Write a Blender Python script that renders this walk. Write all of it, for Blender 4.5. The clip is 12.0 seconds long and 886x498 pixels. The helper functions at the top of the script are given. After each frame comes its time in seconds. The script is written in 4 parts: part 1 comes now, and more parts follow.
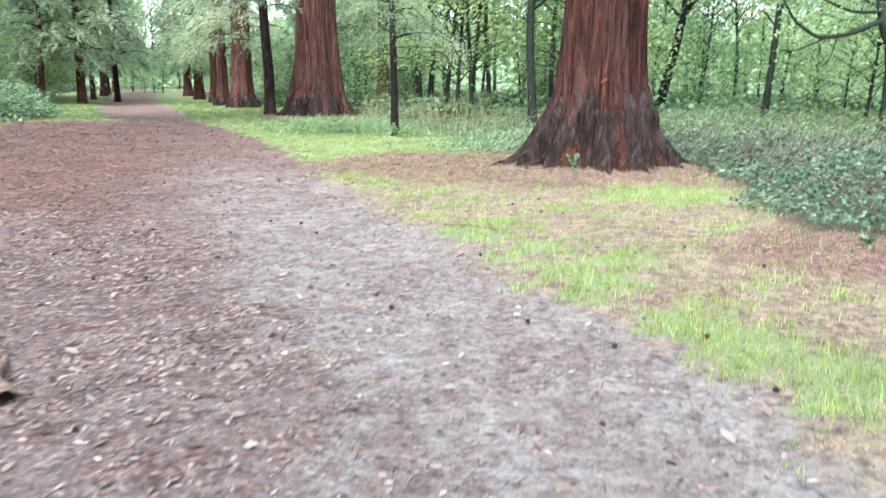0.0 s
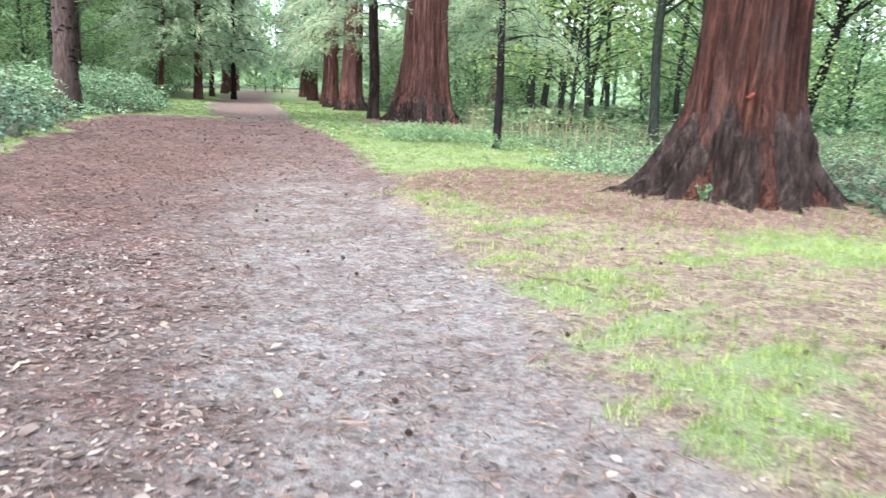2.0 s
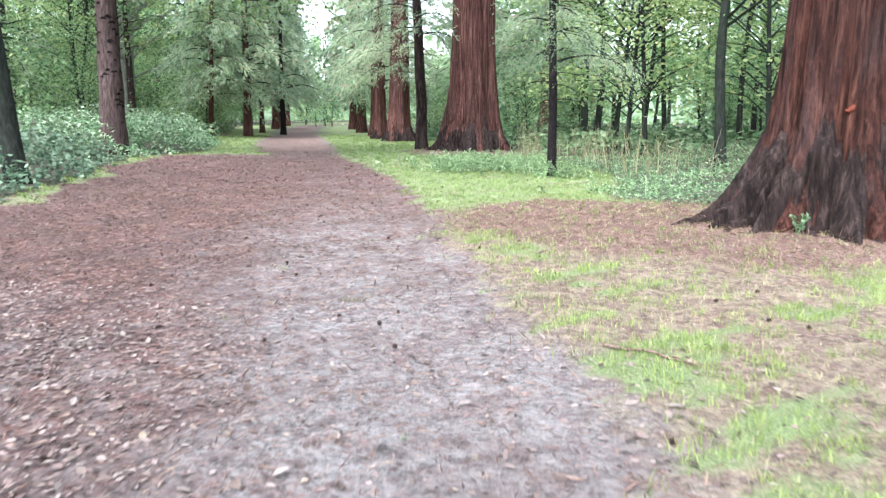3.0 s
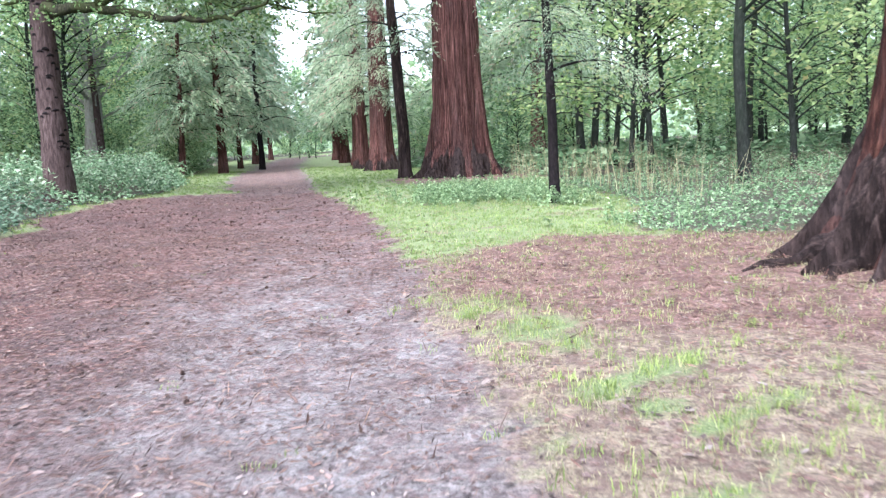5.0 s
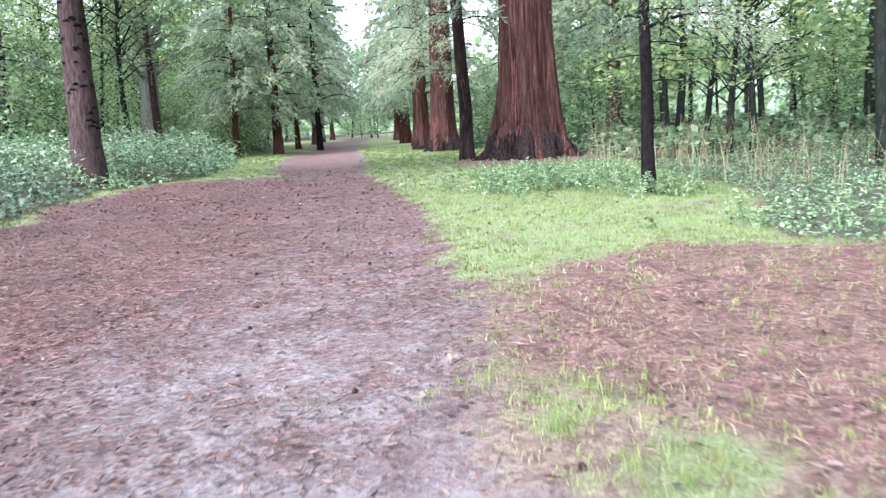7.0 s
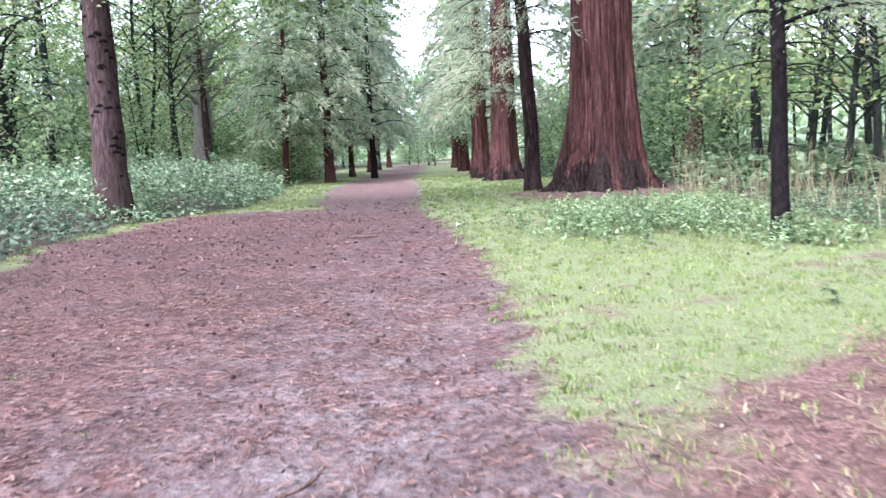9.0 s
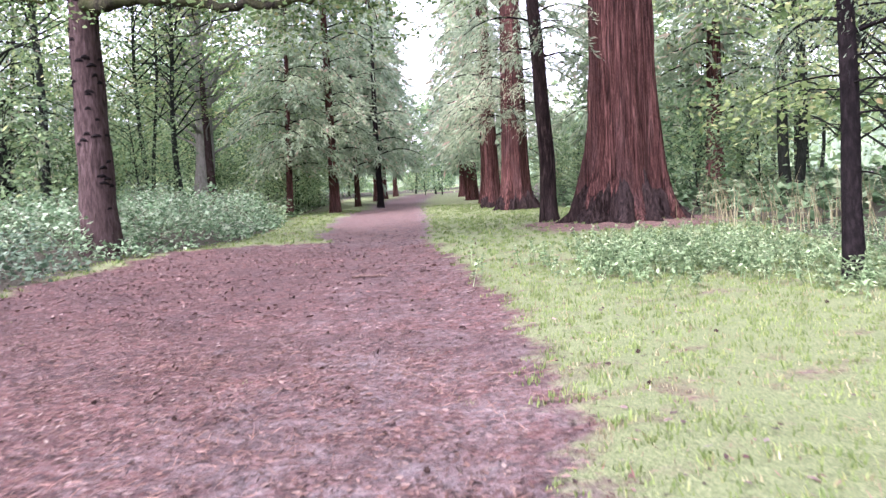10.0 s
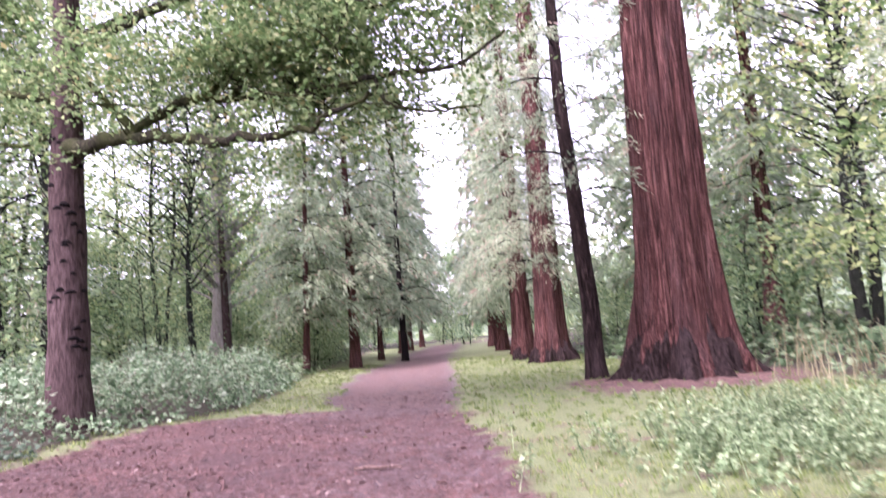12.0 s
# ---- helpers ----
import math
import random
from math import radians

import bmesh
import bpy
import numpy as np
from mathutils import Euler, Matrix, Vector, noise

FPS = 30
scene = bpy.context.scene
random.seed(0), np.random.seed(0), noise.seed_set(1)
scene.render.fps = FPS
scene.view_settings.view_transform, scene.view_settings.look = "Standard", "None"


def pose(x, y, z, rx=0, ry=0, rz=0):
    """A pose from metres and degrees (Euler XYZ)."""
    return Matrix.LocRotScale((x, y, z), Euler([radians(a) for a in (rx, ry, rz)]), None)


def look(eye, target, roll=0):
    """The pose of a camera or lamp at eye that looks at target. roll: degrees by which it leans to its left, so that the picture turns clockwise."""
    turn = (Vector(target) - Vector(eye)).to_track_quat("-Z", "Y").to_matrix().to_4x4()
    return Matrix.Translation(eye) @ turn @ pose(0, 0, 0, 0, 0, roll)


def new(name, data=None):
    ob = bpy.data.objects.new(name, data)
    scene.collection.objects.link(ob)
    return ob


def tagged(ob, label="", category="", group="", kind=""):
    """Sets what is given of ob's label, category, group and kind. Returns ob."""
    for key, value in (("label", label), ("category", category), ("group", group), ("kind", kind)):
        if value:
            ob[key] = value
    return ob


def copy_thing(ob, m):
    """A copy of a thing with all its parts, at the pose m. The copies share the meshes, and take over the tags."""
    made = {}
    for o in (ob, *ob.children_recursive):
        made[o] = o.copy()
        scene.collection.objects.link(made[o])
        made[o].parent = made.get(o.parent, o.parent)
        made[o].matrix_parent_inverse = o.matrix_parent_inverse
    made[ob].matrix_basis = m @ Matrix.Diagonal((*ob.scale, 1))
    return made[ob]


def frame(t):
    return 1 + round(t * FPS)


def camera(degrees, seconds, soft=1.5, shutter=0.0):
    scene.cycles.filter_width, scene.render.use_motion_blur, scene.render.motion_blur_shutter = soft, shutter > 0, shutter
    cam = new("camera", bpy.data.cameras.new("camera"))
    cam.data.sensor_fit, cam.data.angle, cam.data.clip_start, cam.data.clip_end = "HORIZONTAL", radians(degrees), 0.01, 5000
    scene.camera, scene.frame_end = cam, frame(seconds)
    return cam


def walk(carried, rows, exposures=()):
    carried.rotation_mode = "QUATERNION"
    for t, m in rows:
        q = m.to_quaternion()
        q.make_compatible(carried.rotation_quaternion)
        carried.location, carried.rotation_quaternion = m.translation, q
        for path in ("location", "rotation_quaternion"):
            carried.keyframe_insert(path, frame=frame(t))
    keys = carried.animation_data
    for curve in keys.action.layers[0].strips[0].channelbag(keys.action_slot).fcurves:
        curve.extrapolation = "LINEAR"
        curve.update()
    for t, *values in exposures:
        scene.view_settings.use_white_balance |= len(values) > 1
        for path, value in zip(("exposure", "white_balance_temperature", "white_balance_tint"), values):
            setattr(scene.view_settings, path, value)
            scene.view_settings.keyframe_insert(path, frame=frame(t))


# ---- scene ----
cam = camera(60.5, 12.0, soft=1.35, shutter=0.5)
METRES, EYE, TILT, LEAN, TURN = 15.6, 1.5, 0.0, 0.0, 0.0
ROWS = [
    (0.0, 0.0, 0.0, 0.0, 0.13, -12.38, -0.61),
    (0.5, 0.0049, 0.0375, 0.0004, -0.48, -10.61, -2.33),
    (1.0, 0.0112, 0.0689, -0.0024, 3.15, -10.75, -3.49),
    (1.5, 0.0143, 0.1019, -0.0031, 6.18, -11.37, -3.76),
    (2.0, 0.0123, 0.1354, -0.0047, 8.85, -11.91, -2.98),
    (2.5, 0.0078, 0.1674, -0.0038, 11.95, -11.28, -1.54),
    (3.0, 0.0007, 0.208, -0.0033, 12.5, -10.05, -0.47),
    (5.0, -0.0297, 0.3826, -0.0067, 11.58, -8.2, 2.53),
    (5.5, -0.0355, 0.4245, -0.0081, 12.39, -8.43, 2.99),
    (6.0, -0.0452, 0.4703, -0.0098, 13.38, -9.21, 2.99),
    (6.5, -0.0538, 0.5115, -0.0102, 15.19, -8.81, 3.04),
    (7.0, -0.0672, 0.5549, -0.0118, 16.46, -9.46, 2.78),
    (9.0, -0.1261, 0.7214, -0.0134, 20.79, -7.22, 2.71),
    (9.5, -0.1441, 0.7603, -0.013, 22.18, -6.32, 3.02),
    (10.0, -0.1643, 0.8005, -0.0117, 21.24, -5.08, 3.0),
    (10.5, -0.1794, 0.8413, -0.0117, 21.02, -4.29, 3.43),
    (11.0, -0.1965, 0.8838, -0.0116, 20.35, -2.99, 3.86),
    (11.5, -0.2098, 0.9211, -0.0092, 21.24, 0.97, 4.39),
    (12.0, -0.2263, 0.9592, -0.0046, 23.33, 6.21, 4.31),
]
walk(cam, [(t, pose(0, 0, EYE, TILT, LEAN, TURN) @ pose(METRES * x, METRES * y, METRES * z, 90 + pitch, roll, yaw)) for t, x, y, z, yaw, pitch, roll in ROWS],
     exposures=[(0.0, 2.86, 5900, 6), (2.5, 2.86, 5850, 9), (5.0, 2.84, 5600, 17), (9.0, 2.84, 5650, 29), (10.5, 2.82, 6000, 44), (12.0, 2.86, 6050, 54)])

# ---- overcast daylight ----
SUN_UP, SUN_ROUND = 50, 200
world = bpy.data.worlds.new("overcast_sky")
scene.world = world
world.use_nodes = True
wn, wl = world.node_tree.nodes, world.node_tree.links
sky = wn.new("ShaderNodeTexSky")
sky.sky_type, sky.sun_disc = "NISHITA", False
sky.sun_elevation, sky.sun_rotation = radians(SUN_UP), radians(SUN_ROUND)
sky.air_density, sky.dust_density = 1.0, 2.0
pale = wn.new("ShaderNodeHueSaturation")
pale.inputs["Saturation"].default_value = 0.3
wl.new(sky.outputs[0], pale.inputs["Color"])
wl.new(pale.outputs[0], wn["Background"].inputs["Color"])
wn["Background"].inputs["Strength"].default_value = 0.15
sun = new("sun", bpy.data.lights.new("sun", "SUN"))
sun.data.energy, sun.data.angle, sun.data.color = 1.5, radians(40), (1.0, 0.97, 0.92)
sun.matrix_world = look((0, 0, 0), (-math.sin(radians(SUN_ROUND)), -math.cos(radians(SUN_ROUND)), -math.tan(radians(SUN_UP))))


# ---- materials ----
def ramp_node(nt, fac, stops):
    r = nt.nodes.new("ShaderNodeValToRGB")
    e = r.color_ramp.elements
    while len(e) < len(stops):
        e.new(0.5)
    for k, (p, c) in enumerate(stops):
        e[k].position, e[k].color = p, (*c, 1)
    nt.links.new(fac, r.inputs[0])
    return r.outputs[0]


def noise_node(nt, coords, scale, detail=4, rough=0.6, stretch=None):
    if stretch:
        m = nt.nodes.new("ShaderNodeMapping")
        m.inputs["Scale"].default_value = stretch
        nt.links.new(coords, m.inputs[0])
        coords = m.outputs[0]
    n = nt.nodes.new("ShaderNodeTexNoise")
    n.inputs["Scale"].default_value, n.inputs["Detail"].default_value, n.inputs["Roughness"].default_value = scale, detail, rough
    nt.links.new(coords, n.inputs["Vector"])
    return n.outputs["Fac"]


def mix_node(nt, fac, a, b, how="MIX"):
    m = nt.nodes.new("ShaderNodeMix")
    m.data_type, m.blend_type = "RGBA", how
    for sock, v in ((m.inputs[0], fac), (m.inputs[6], a), (m.inputs[7], b)):
        if isinstance(v, tuple):
            sock.default_value = (*v, 1)
        elif isinstance(v, (int, float)):
            sock.default_value = v
        else:
            nt.links.new(v, sock)
    return m.outputs[2]


def math_node(nt, op, a, b=0.0, clamp=False):
    m = nt.nodes.new("ShaderNodeMath")
    m.operation, m.use_clamp = op, clamp
    for sock, v in ((m.inputs[0], a), (m.inputs[1], b)):
        if isinstance(v, (int, float)):
            sock.default_value = v
        else:
            nt.links.new(v, sock)
    return m.outputs[0]


def start(name, rough=0.8, spec=0.3):
    m = bpy.data.materials.new(name)
    m.use_nodes = True
    nt = m.node_tree
    b = nt.nodes["Principled BSDF"]
    b.inputs["Roughness"].default_value = rough
    b.inputs["Specular IOR Level"].default_value = spec
    return m, nt, b


def bump(nt, b, height, strength=0.5, distance=0.02):
    n = nt.nodes.new("ShaderNodeBump")
    n.inputs["Strength"].default_value, n.inputs["Distance"].default_value = strength, distance
    nt.links.new(height, n.inputs["Height"])
    nt.links.new(n.outputs[0], b.inputs["Normal"])


def bark(name, dark, mid, light, scale=14.0, long=0.12, strength=0.8, patch=None, rough=0.9, broad=(1.6, 0.35), furrow=0.0):
    """Bark in upright fibres, with larger weathered patches and, where wanted, dark furrows."""
    m, nt, b = start(name, rough, 0.06)
    co = nt.nodes.new("ShaderNodeTexCoord").outputs["Object"]
    fib = noise_node(nt, co, scale, 6, 0.65, (1, 1, long))
    big = noise_node(nt, co, broad[0], 4, 0.6, (1, 1, broad[1]))
    col = ramp_node(nt, fib, [(0.32, dark), (0.5, mid), (0.68, light)])
    col = mix_node(nt, ramp_node(nt, big, [(0.38, (0, 0, 0)), (0.66, (0.55, 0.55, 0.55))]), col, patch or dark)
    height = fib
    if furrow:
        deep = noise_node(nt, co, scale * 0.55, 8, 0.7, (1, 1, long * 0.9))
        flakes = noise_node(nt, co, scale * 2.6, 4, 0.7, (1, 1, 0.22))
        grey = noise_node(nt, co, 2.4, 5, 0.7, (1, 1, 0.3))
        col = mix_node(nt, ramp_node(nt, grey, [(0.5, (0, 0, 0)), (0.68, (0.45, 0.45, 0.45))]), col, mix_node(nt, 0.5, col, (0.10, 0.075, 0.072)))
        col = mix_node(nt, ramp_node(nt, flakes, [(0.56, (0, 0, 0)), (0.7, (0.5, 0.5, 0.5))]), col, light)
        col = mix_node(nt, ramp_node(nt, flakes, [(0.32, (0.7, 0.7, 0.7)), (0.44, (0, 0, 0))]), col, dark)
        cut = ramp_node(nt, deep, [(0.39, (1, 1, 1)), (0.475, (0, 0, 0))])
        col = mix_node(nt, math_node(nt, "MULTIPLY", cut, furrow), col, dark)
        height = math_node(nt, "ADD", math_node(nt, "ADD", fib, math_node(nt, "MULTIPLY", flakes, 0.5)), math_node(nt, "MULTIPLY", deep, 1.2))
    nt.links.new(col, b.inputs["Base Color"])
    bump(nt, b, height, strength, 0.05)
    return m


def leaf(name, stops, translucent=0.35, rough=0.55, patchy=0.0):
    """Leaves that differ one from another, and let some light through."""
    m, nt, b = start(name, rough, 0.25)
    g = nt.nodes.new("ShaderNodeNewGeometry").outputs["Random Per Island"]
    o = nt.nodes.new("ShaderNodeObjectInfo").outputs["Random"]
    col = ramp_node(nt, g, stops)
    h = nt.nodes.new("ShaderNodeHueSaturation")
    value = math_node(nt, "ADD", math_node(nt, "MULTIPLY", o, 0.5), 0.78)
    if patchy:
        co = nt.nodes.new("ShaderNodeTexCoord").outputs["Object"]
        lush = math_node(nt, "ADD", noise_node(nt, co, 0.9, 5, 0.7), math_node(nt, "MULTIPLY", noise_node(nt, co, 5.0, 3, 0.6), 0.6))
        value = math_node(nt, "MULTIPLY", value, math_node(nt, "ADD", math_node(nt, "MULTIPLY", math_node(nt, "SUBTRACT", lush, 0.8), 3.0 * patchy), 1.0))
    nt.links.new(value, h.inputs["Value"])
    nt.links.new(math_node(nt, "ADD", math_node(nt, "MULTIPLY", o, -0.04), 0.52), h.inputs["Hue"])
    nt.links.new(col, h.inputs["Color"])
    nt.links.new(h.outputs[0], b.inputs["Base Color"])
    t = nt.nodes.new("ShaderNodeBsdfTranslucent")
    nt.links.new(h.outputs[0], t.inputs["Color"])
    mx = nt.nodes.new("ShaderNodeMixShader")
    mx.inputs[0].default_value = translucent
    nt.links.new(b.outputs[0], mx.inputs[1])
    nt.links.new(t.outputs[0], mx.inputs[2])
    nt.links.new(mx.outputs[0], nt.nodes["Material Output"].inputs["Surface"])
    return m


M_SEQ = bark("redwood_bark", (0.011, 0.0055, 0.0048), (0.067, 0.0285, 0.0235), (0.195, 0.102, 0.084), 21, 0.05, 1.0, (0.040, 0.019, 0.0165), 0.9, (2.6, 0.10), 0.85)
# darker copy of the redwood bark: canopy shade on the big tree, as colour
M_SEQ_SHADED = bark("shaded_redwood_bark", (0.006, 0.003, 0.0026), (0.035, 0.0135, 0.0098), (0.105, 0.046, 0.032), 17, 0.07, 1.0, (0.022, 0.0105, 0.009), 0.75, (2.2, 0.16), 0.85)
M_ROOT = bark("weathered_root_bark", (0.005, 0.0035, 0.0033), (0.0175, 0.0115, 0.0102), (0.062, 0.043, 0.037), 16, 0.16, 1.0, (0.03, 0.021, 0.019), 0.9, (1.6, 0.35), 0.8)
M_DARK = bark("dark_conifer_bark", (0.004, 0.0035, 0.0035), (0.010, 0.008, 0.008), (0.026, 0.020, 0.020), 22, 0.4, 0.8)
M_SCAR = bark("scarred_brown_bark", (0.016, 0.011, 0.010), (0.05, 0.034, 0.031), (0.095, 0.068, 0.062), 16, 0.22, 0.8, (0.035, 0.024, 0.022))
M_GREY = bark("grey_smooth_bark", (0.12, 0.112, 0.098), (0.20, 0.19, 0.165), (0.28, 0.265, 0.235), 7, 0.3, 0.4, (0.14, 0.165, 0.115))
M_THIN = bark("woodland_bark", (0.006, 0.0065, 0.006), (0.016, 0.017, 0.0145), (0.038, 0.039, 0.034), 20, 0.3, 0.6, (0.02, 0.028, 0.017))
M_MOSS = bark("mossy_limb_bark", (0.006, 0.006, 0.005), (0.02, 0.018, 0.013), (0.05, 0.045, 0.03), 18, 0.8, 0.7, (0.05, 0.07, 0.014))
M_WOUND = bark("fresh_bark_wound", (0.05, 0.014, 0.008), (0.10, 0.028, 0.016), (0.16, 0.05, 0.03), 30, 0.6, 0.6)
M_BROAD = leaf("broad_leaves", [(0.0, (0.07, 0.12, 0.035)), (0.4, (0.185, 0.28, 0.105)), (0.75, (0.305, 0.39, 0.165)), (0.94, (0.36, 0.41, 0.185)), (1.0, (0.42, 0.36, 0.16))], 0.66)
M_COOL = leaf("cool_leaves", [(0.0, (0.06, 0.115, 0.05)), (0.45, (0.195, 0.30, 0.14)), (0.85, (0.325, 0.435, 0.225)), (1.0, (0.40, 0.44, 0.20))], 0.66)
M_NEEDLE = leaf("conifer_sprays", [(0.0, (0.14, 0.20, 0.115)), (0.45, (0.31, 0.395, 0.25)), (0.88, (0.42, 0.50, 0.345)), (0.94, (0.43, 0.34, 0.25)), (1.0, (0.46, 0.36, 0.28))], 0.7, 0.7)
M_BRAMBLE = leaf("bramble_leaves", [(0.0, (0.04, 0.08, 0.032)), (0.5, (0.135, 0.22, 0.105)), (0.82, (0.22, 0.315, 0.165)), (1.0, (0.32, 0.40, 0.235))], 0.4, 0.55, 0.5)
# the bramble colours brightened, sky light on the upturned leaves painted in
M_BRAMBLE_LIT = leaf("sky_lit_bramble_leaves", [(0.0, (0.05, 0.10, 0.042)), (0.5, (0.19, 0.29, 0.15)), (0.82, (0.33, 0.43, 0.26)), (1.0, (0.46, 0.53, 0.37))], 0.4, 0.5, 0.5)
M_IVY = leaf("ivy_leaves", [(0.0, (0.035, 0.066, 0.034)), (0.55, (0.088, 0.14, 0.084)), (1.0, (0.175, 0.235, 0.155))], 0.3, 0.6, 0.6)
M_GRASS = leaf("grass_blades", [(0.0, (0.085, 0.13, 0.036)), (0.5, (0.155, 0.215, 0.062)), (0.85, (0.215, 0.268, 0.09)), (1.0, (0.27, 0.295, 0.12))], 0.35, 0.55, 0.55)
M_STRAW = leaf("dry_grass_blades", [(0.0, (0.13, 0.11, 0.06)), (0.6, (0.26, 0.235, 0.13)), (1.0, (0.38, 0.36, 0.22))], 0.3, 0.7, 0.4)
M_LITTER = leaf("fallen_leaves", [(0.0, (0.04, 0.028, 0.025)), (0.35, (0.105, 0.07, 0.062)), (0.65, (0.175, 0.122, 0.108)), (0.85, (0.22, 0.175, 0.16)), (0.97, (0.25, 0.205, 0.18)), (1.0, (0.29, 0.225, 0.16))], 0.1, 0.55, 0.4)
M_RUSSET = leaf("russet_leaves", [(0.0, (0.035, 0.02, 0.017)), (0.4, (0.083, 0.041, 0.035)), (0.75, (0.132, 0.069, 0.058)), (0.94, (0.18, 0.118, 0.10)), (1.0, (0.24, 0.18, 0.155))], 0.1, 0.55, 0.4)
M_CRUMB = leaf("dark_twig_crumbs", [(0.0, (0.012, 0.008, 0.007)), (0.6, (0.035, 0.022, 0.018)), (1.0, (0.075, 0.048, 0.039))], 0.0, 0.6)
M_FALLEN_NEEDLE = leaf("fallen_needles", [(0.0, (0.03, 0.015, 0.012)), (0.5, (0.14, 0.07, 0.053)), (1.0, (0.27, 0.165, 0.128))], 0.05, 0.7)
M_CONE = bark("cone_scales", (0.02, 0.014, 0.012), (0.05, 0.032, 0.026), (0.09, 0.06, 0.05), 60, 1, 0.6)
M_STICK = bark("dead_wood", (0.05, 0.032, 0.026), (0.15, 0.10, 0.08), (0.27, 0.20, 0.17), 40, 1, 0.6)


def ground_material():
    """Soil, litter, turf and painted shade by the ground's own cover attributes, broken up by noise."""
    m, nt, b = start("woodland_floor", 0.92, 0.2)
    co = nt.nodes.new("ShaderNodeTexCoord").outputs["Object"]

    def cover(name):
        a = nt.nodes.new("ShaderNodeAttribute")
        a.attribute_name = name
        return a.outputs["Fac"]
    fine = noise_node(nt, co, 26, 7, 0.7)
    mid = noise_node(nt, co, 3.2, 5, 0.65)
    flecks = noise_node(nt, co, 60, 3, 0.6)
    vor = nt.nodes.new("ShaderNodeTexVoronoi")
    vor.inputs["Scale"].default_value = 22
    nt.links.new(co, vor.inputs["Vector"])
    patch = noise_node(nt, co, 0.9, 5, 0.7)
    grit = noise_node(nt, co, 110, 3, 0.7)
    soil = ramp_node(nt, fine, [(0.3, (0.12, 0.107, 0.102)), (0.5, (0.20, 0.184, 0.178)), (0.72, (0.28, 0.261, 0.252))])
    soil = mix_node(nt, ramp_node(nt, patch, [(0.36, (0.85, 0.85, 0.85)), (0.56, (0, 0, 0))]), soil, (0.145, 0.12, 0.114))
    soil = mix_node(nt, ramp_node(nt, grit, [(0.30, (0.8, 0.8, 0.8)), (0.42, (0, 0, 0))]), soil, (0.05, 0.035, 0.03))
    soil = mix_node(nt, ramp_node(nt, grit, [(0.60, (0, 0, 0)), (0.72, (0.6, 0.6, 0.6))]), soil, (0.27, 0.24, 0.225))
    crumbs = ramp_node(nt, vor.outputs["Color"], [(0.15, (0.03, 0.017, 0.015)), (0.45, (0.098, 0.046, 0.038)), (0.7, (0.16, 0.082, 0.069)), (0.95, (0.235, 0.165, 0.145))])
    strewn = noise_node(nt, co, 5.0, 6, 0.75)
    soil = mix_node(nt, ramp_node(nt, strewn, [(0.48, (0, 0, 0)), (0.62, (0.55, 0.55, 0.55))]), soil, mix_node(nt, 0.4, crumbs, (0.12, 0.10, 0.095)))
    soil = mix_node(nt, ramp_node(nt, strewn, [(0.34, (0.5, 0.5, 0.5)), (0.44, (0, 0, 0))]), soil, (0.29, 0.272, 0.264))
    litter = mix_node(nt, ramp_node(nt, fine, [(0.4, (0, 0, 0)), (0.65, (0.75, 0.75, 0.75))]), crumbs, (0.098, 0.055, 0.048))
    litter = mix_node(nt, ramp_node(nt, patch, [(0.40, (0.7, 0.7, 0.7)), (0.6, (0, 0, 0))]), litter, (0.065, 0.042, 0.04))
    needles = ramp_node(nt, noise_node(nt, co, 40, 6, 0.8), [(0.34, (0.045, 0.024, 0.02)), (0.5, (0.175, 0.10, 0.082)), (0.66, (0.31, 0.215, 0.175))])
    needles = mix_node(nt, ramp_node(nt, noise_node(nt, co, 2.1, 6, 0.75), [(0.40, (0.55, 0.55, 0.55)), (0.56, (0, 0, 0))]), needles, (0.062, 0.038, 0.032))
    turf = ramp_node(nt, flecks, [(0.3, (0.085, 0.11, 0.048)), (0.5, (0.15, 0.19, 0.08)), (0.72, (0.235, 0.26, 0.125))])
    # shade beneath the undergrowth, put into the floor colour as near-black browns
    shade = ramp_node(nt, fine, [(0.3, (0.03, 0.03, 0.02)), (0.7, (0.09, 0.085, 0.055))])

    def edge(name, soft=0.16):
        a = math_node(nt, "ADD", cover(name), math_node(nt, "MULTIPLY", math_node(nt, "SUBTRACT", mid, 0.5), 1.3))
        a = math_node(nt, "ADD", a, math_node(nt, "MULTIPLY", math_node(nt, "SUBTRACT", fine, 0.5), 0.7))
        return ramp_node(nt, a, [(0.5 - soft, (0, 0, 0)), (0.5 + soft, (1, 1, 1))])
    dry = ramp_node(nt, noise_node(nt, co, 45, 6, 0.75), [(0.32, (0.085, 0.062, 0.045)), (0.5, (0.235, 0.188, 0.128)), (0.68, (0.37, 0.315, 0.215))])
    dry = mix_node(nt, ramp_node(nt, noise_node(nt, co, 5.5, 5, 0.75), [(0.42, (0.85, 0.85, 0.85)), (0.57, (0, 0, 0))]), dry, (0.12, 0.08, 0.064))
    col = mix_node(nt, edge("worn", 0.3), litter, soil)
    col = mix_node(nt, edge("dry", 0.25), col, dry)
    col = mix_node(nt, edge("needle", 0.2), col, needles)
    bits = nt.nodes.new("ShaderNodeTexVoronoi")
    bits.inputs["Scale"].default_value = 31
    nt.links.new(co, bits.inputs["Vector"])
    some = nt.nodes.new("ShaderNodeSeparateColor")
    nt.links.new(bits.outputs["Color"], some.inputs[0])
    thick = ramp_node(nt, noise_node(nt, co, 1.3, 6, 0.75), [(0.42, (0.08, 0.08, 0.08)), (0.6, (0.85, 0.85, 0.85))])
    thick = math_node(nt, "MULTIPLY", thick, math_node(nt, "SUBTRACT", 1.0, math_node(nt, "MULTIPLY", cover("worn"), 0.45)))
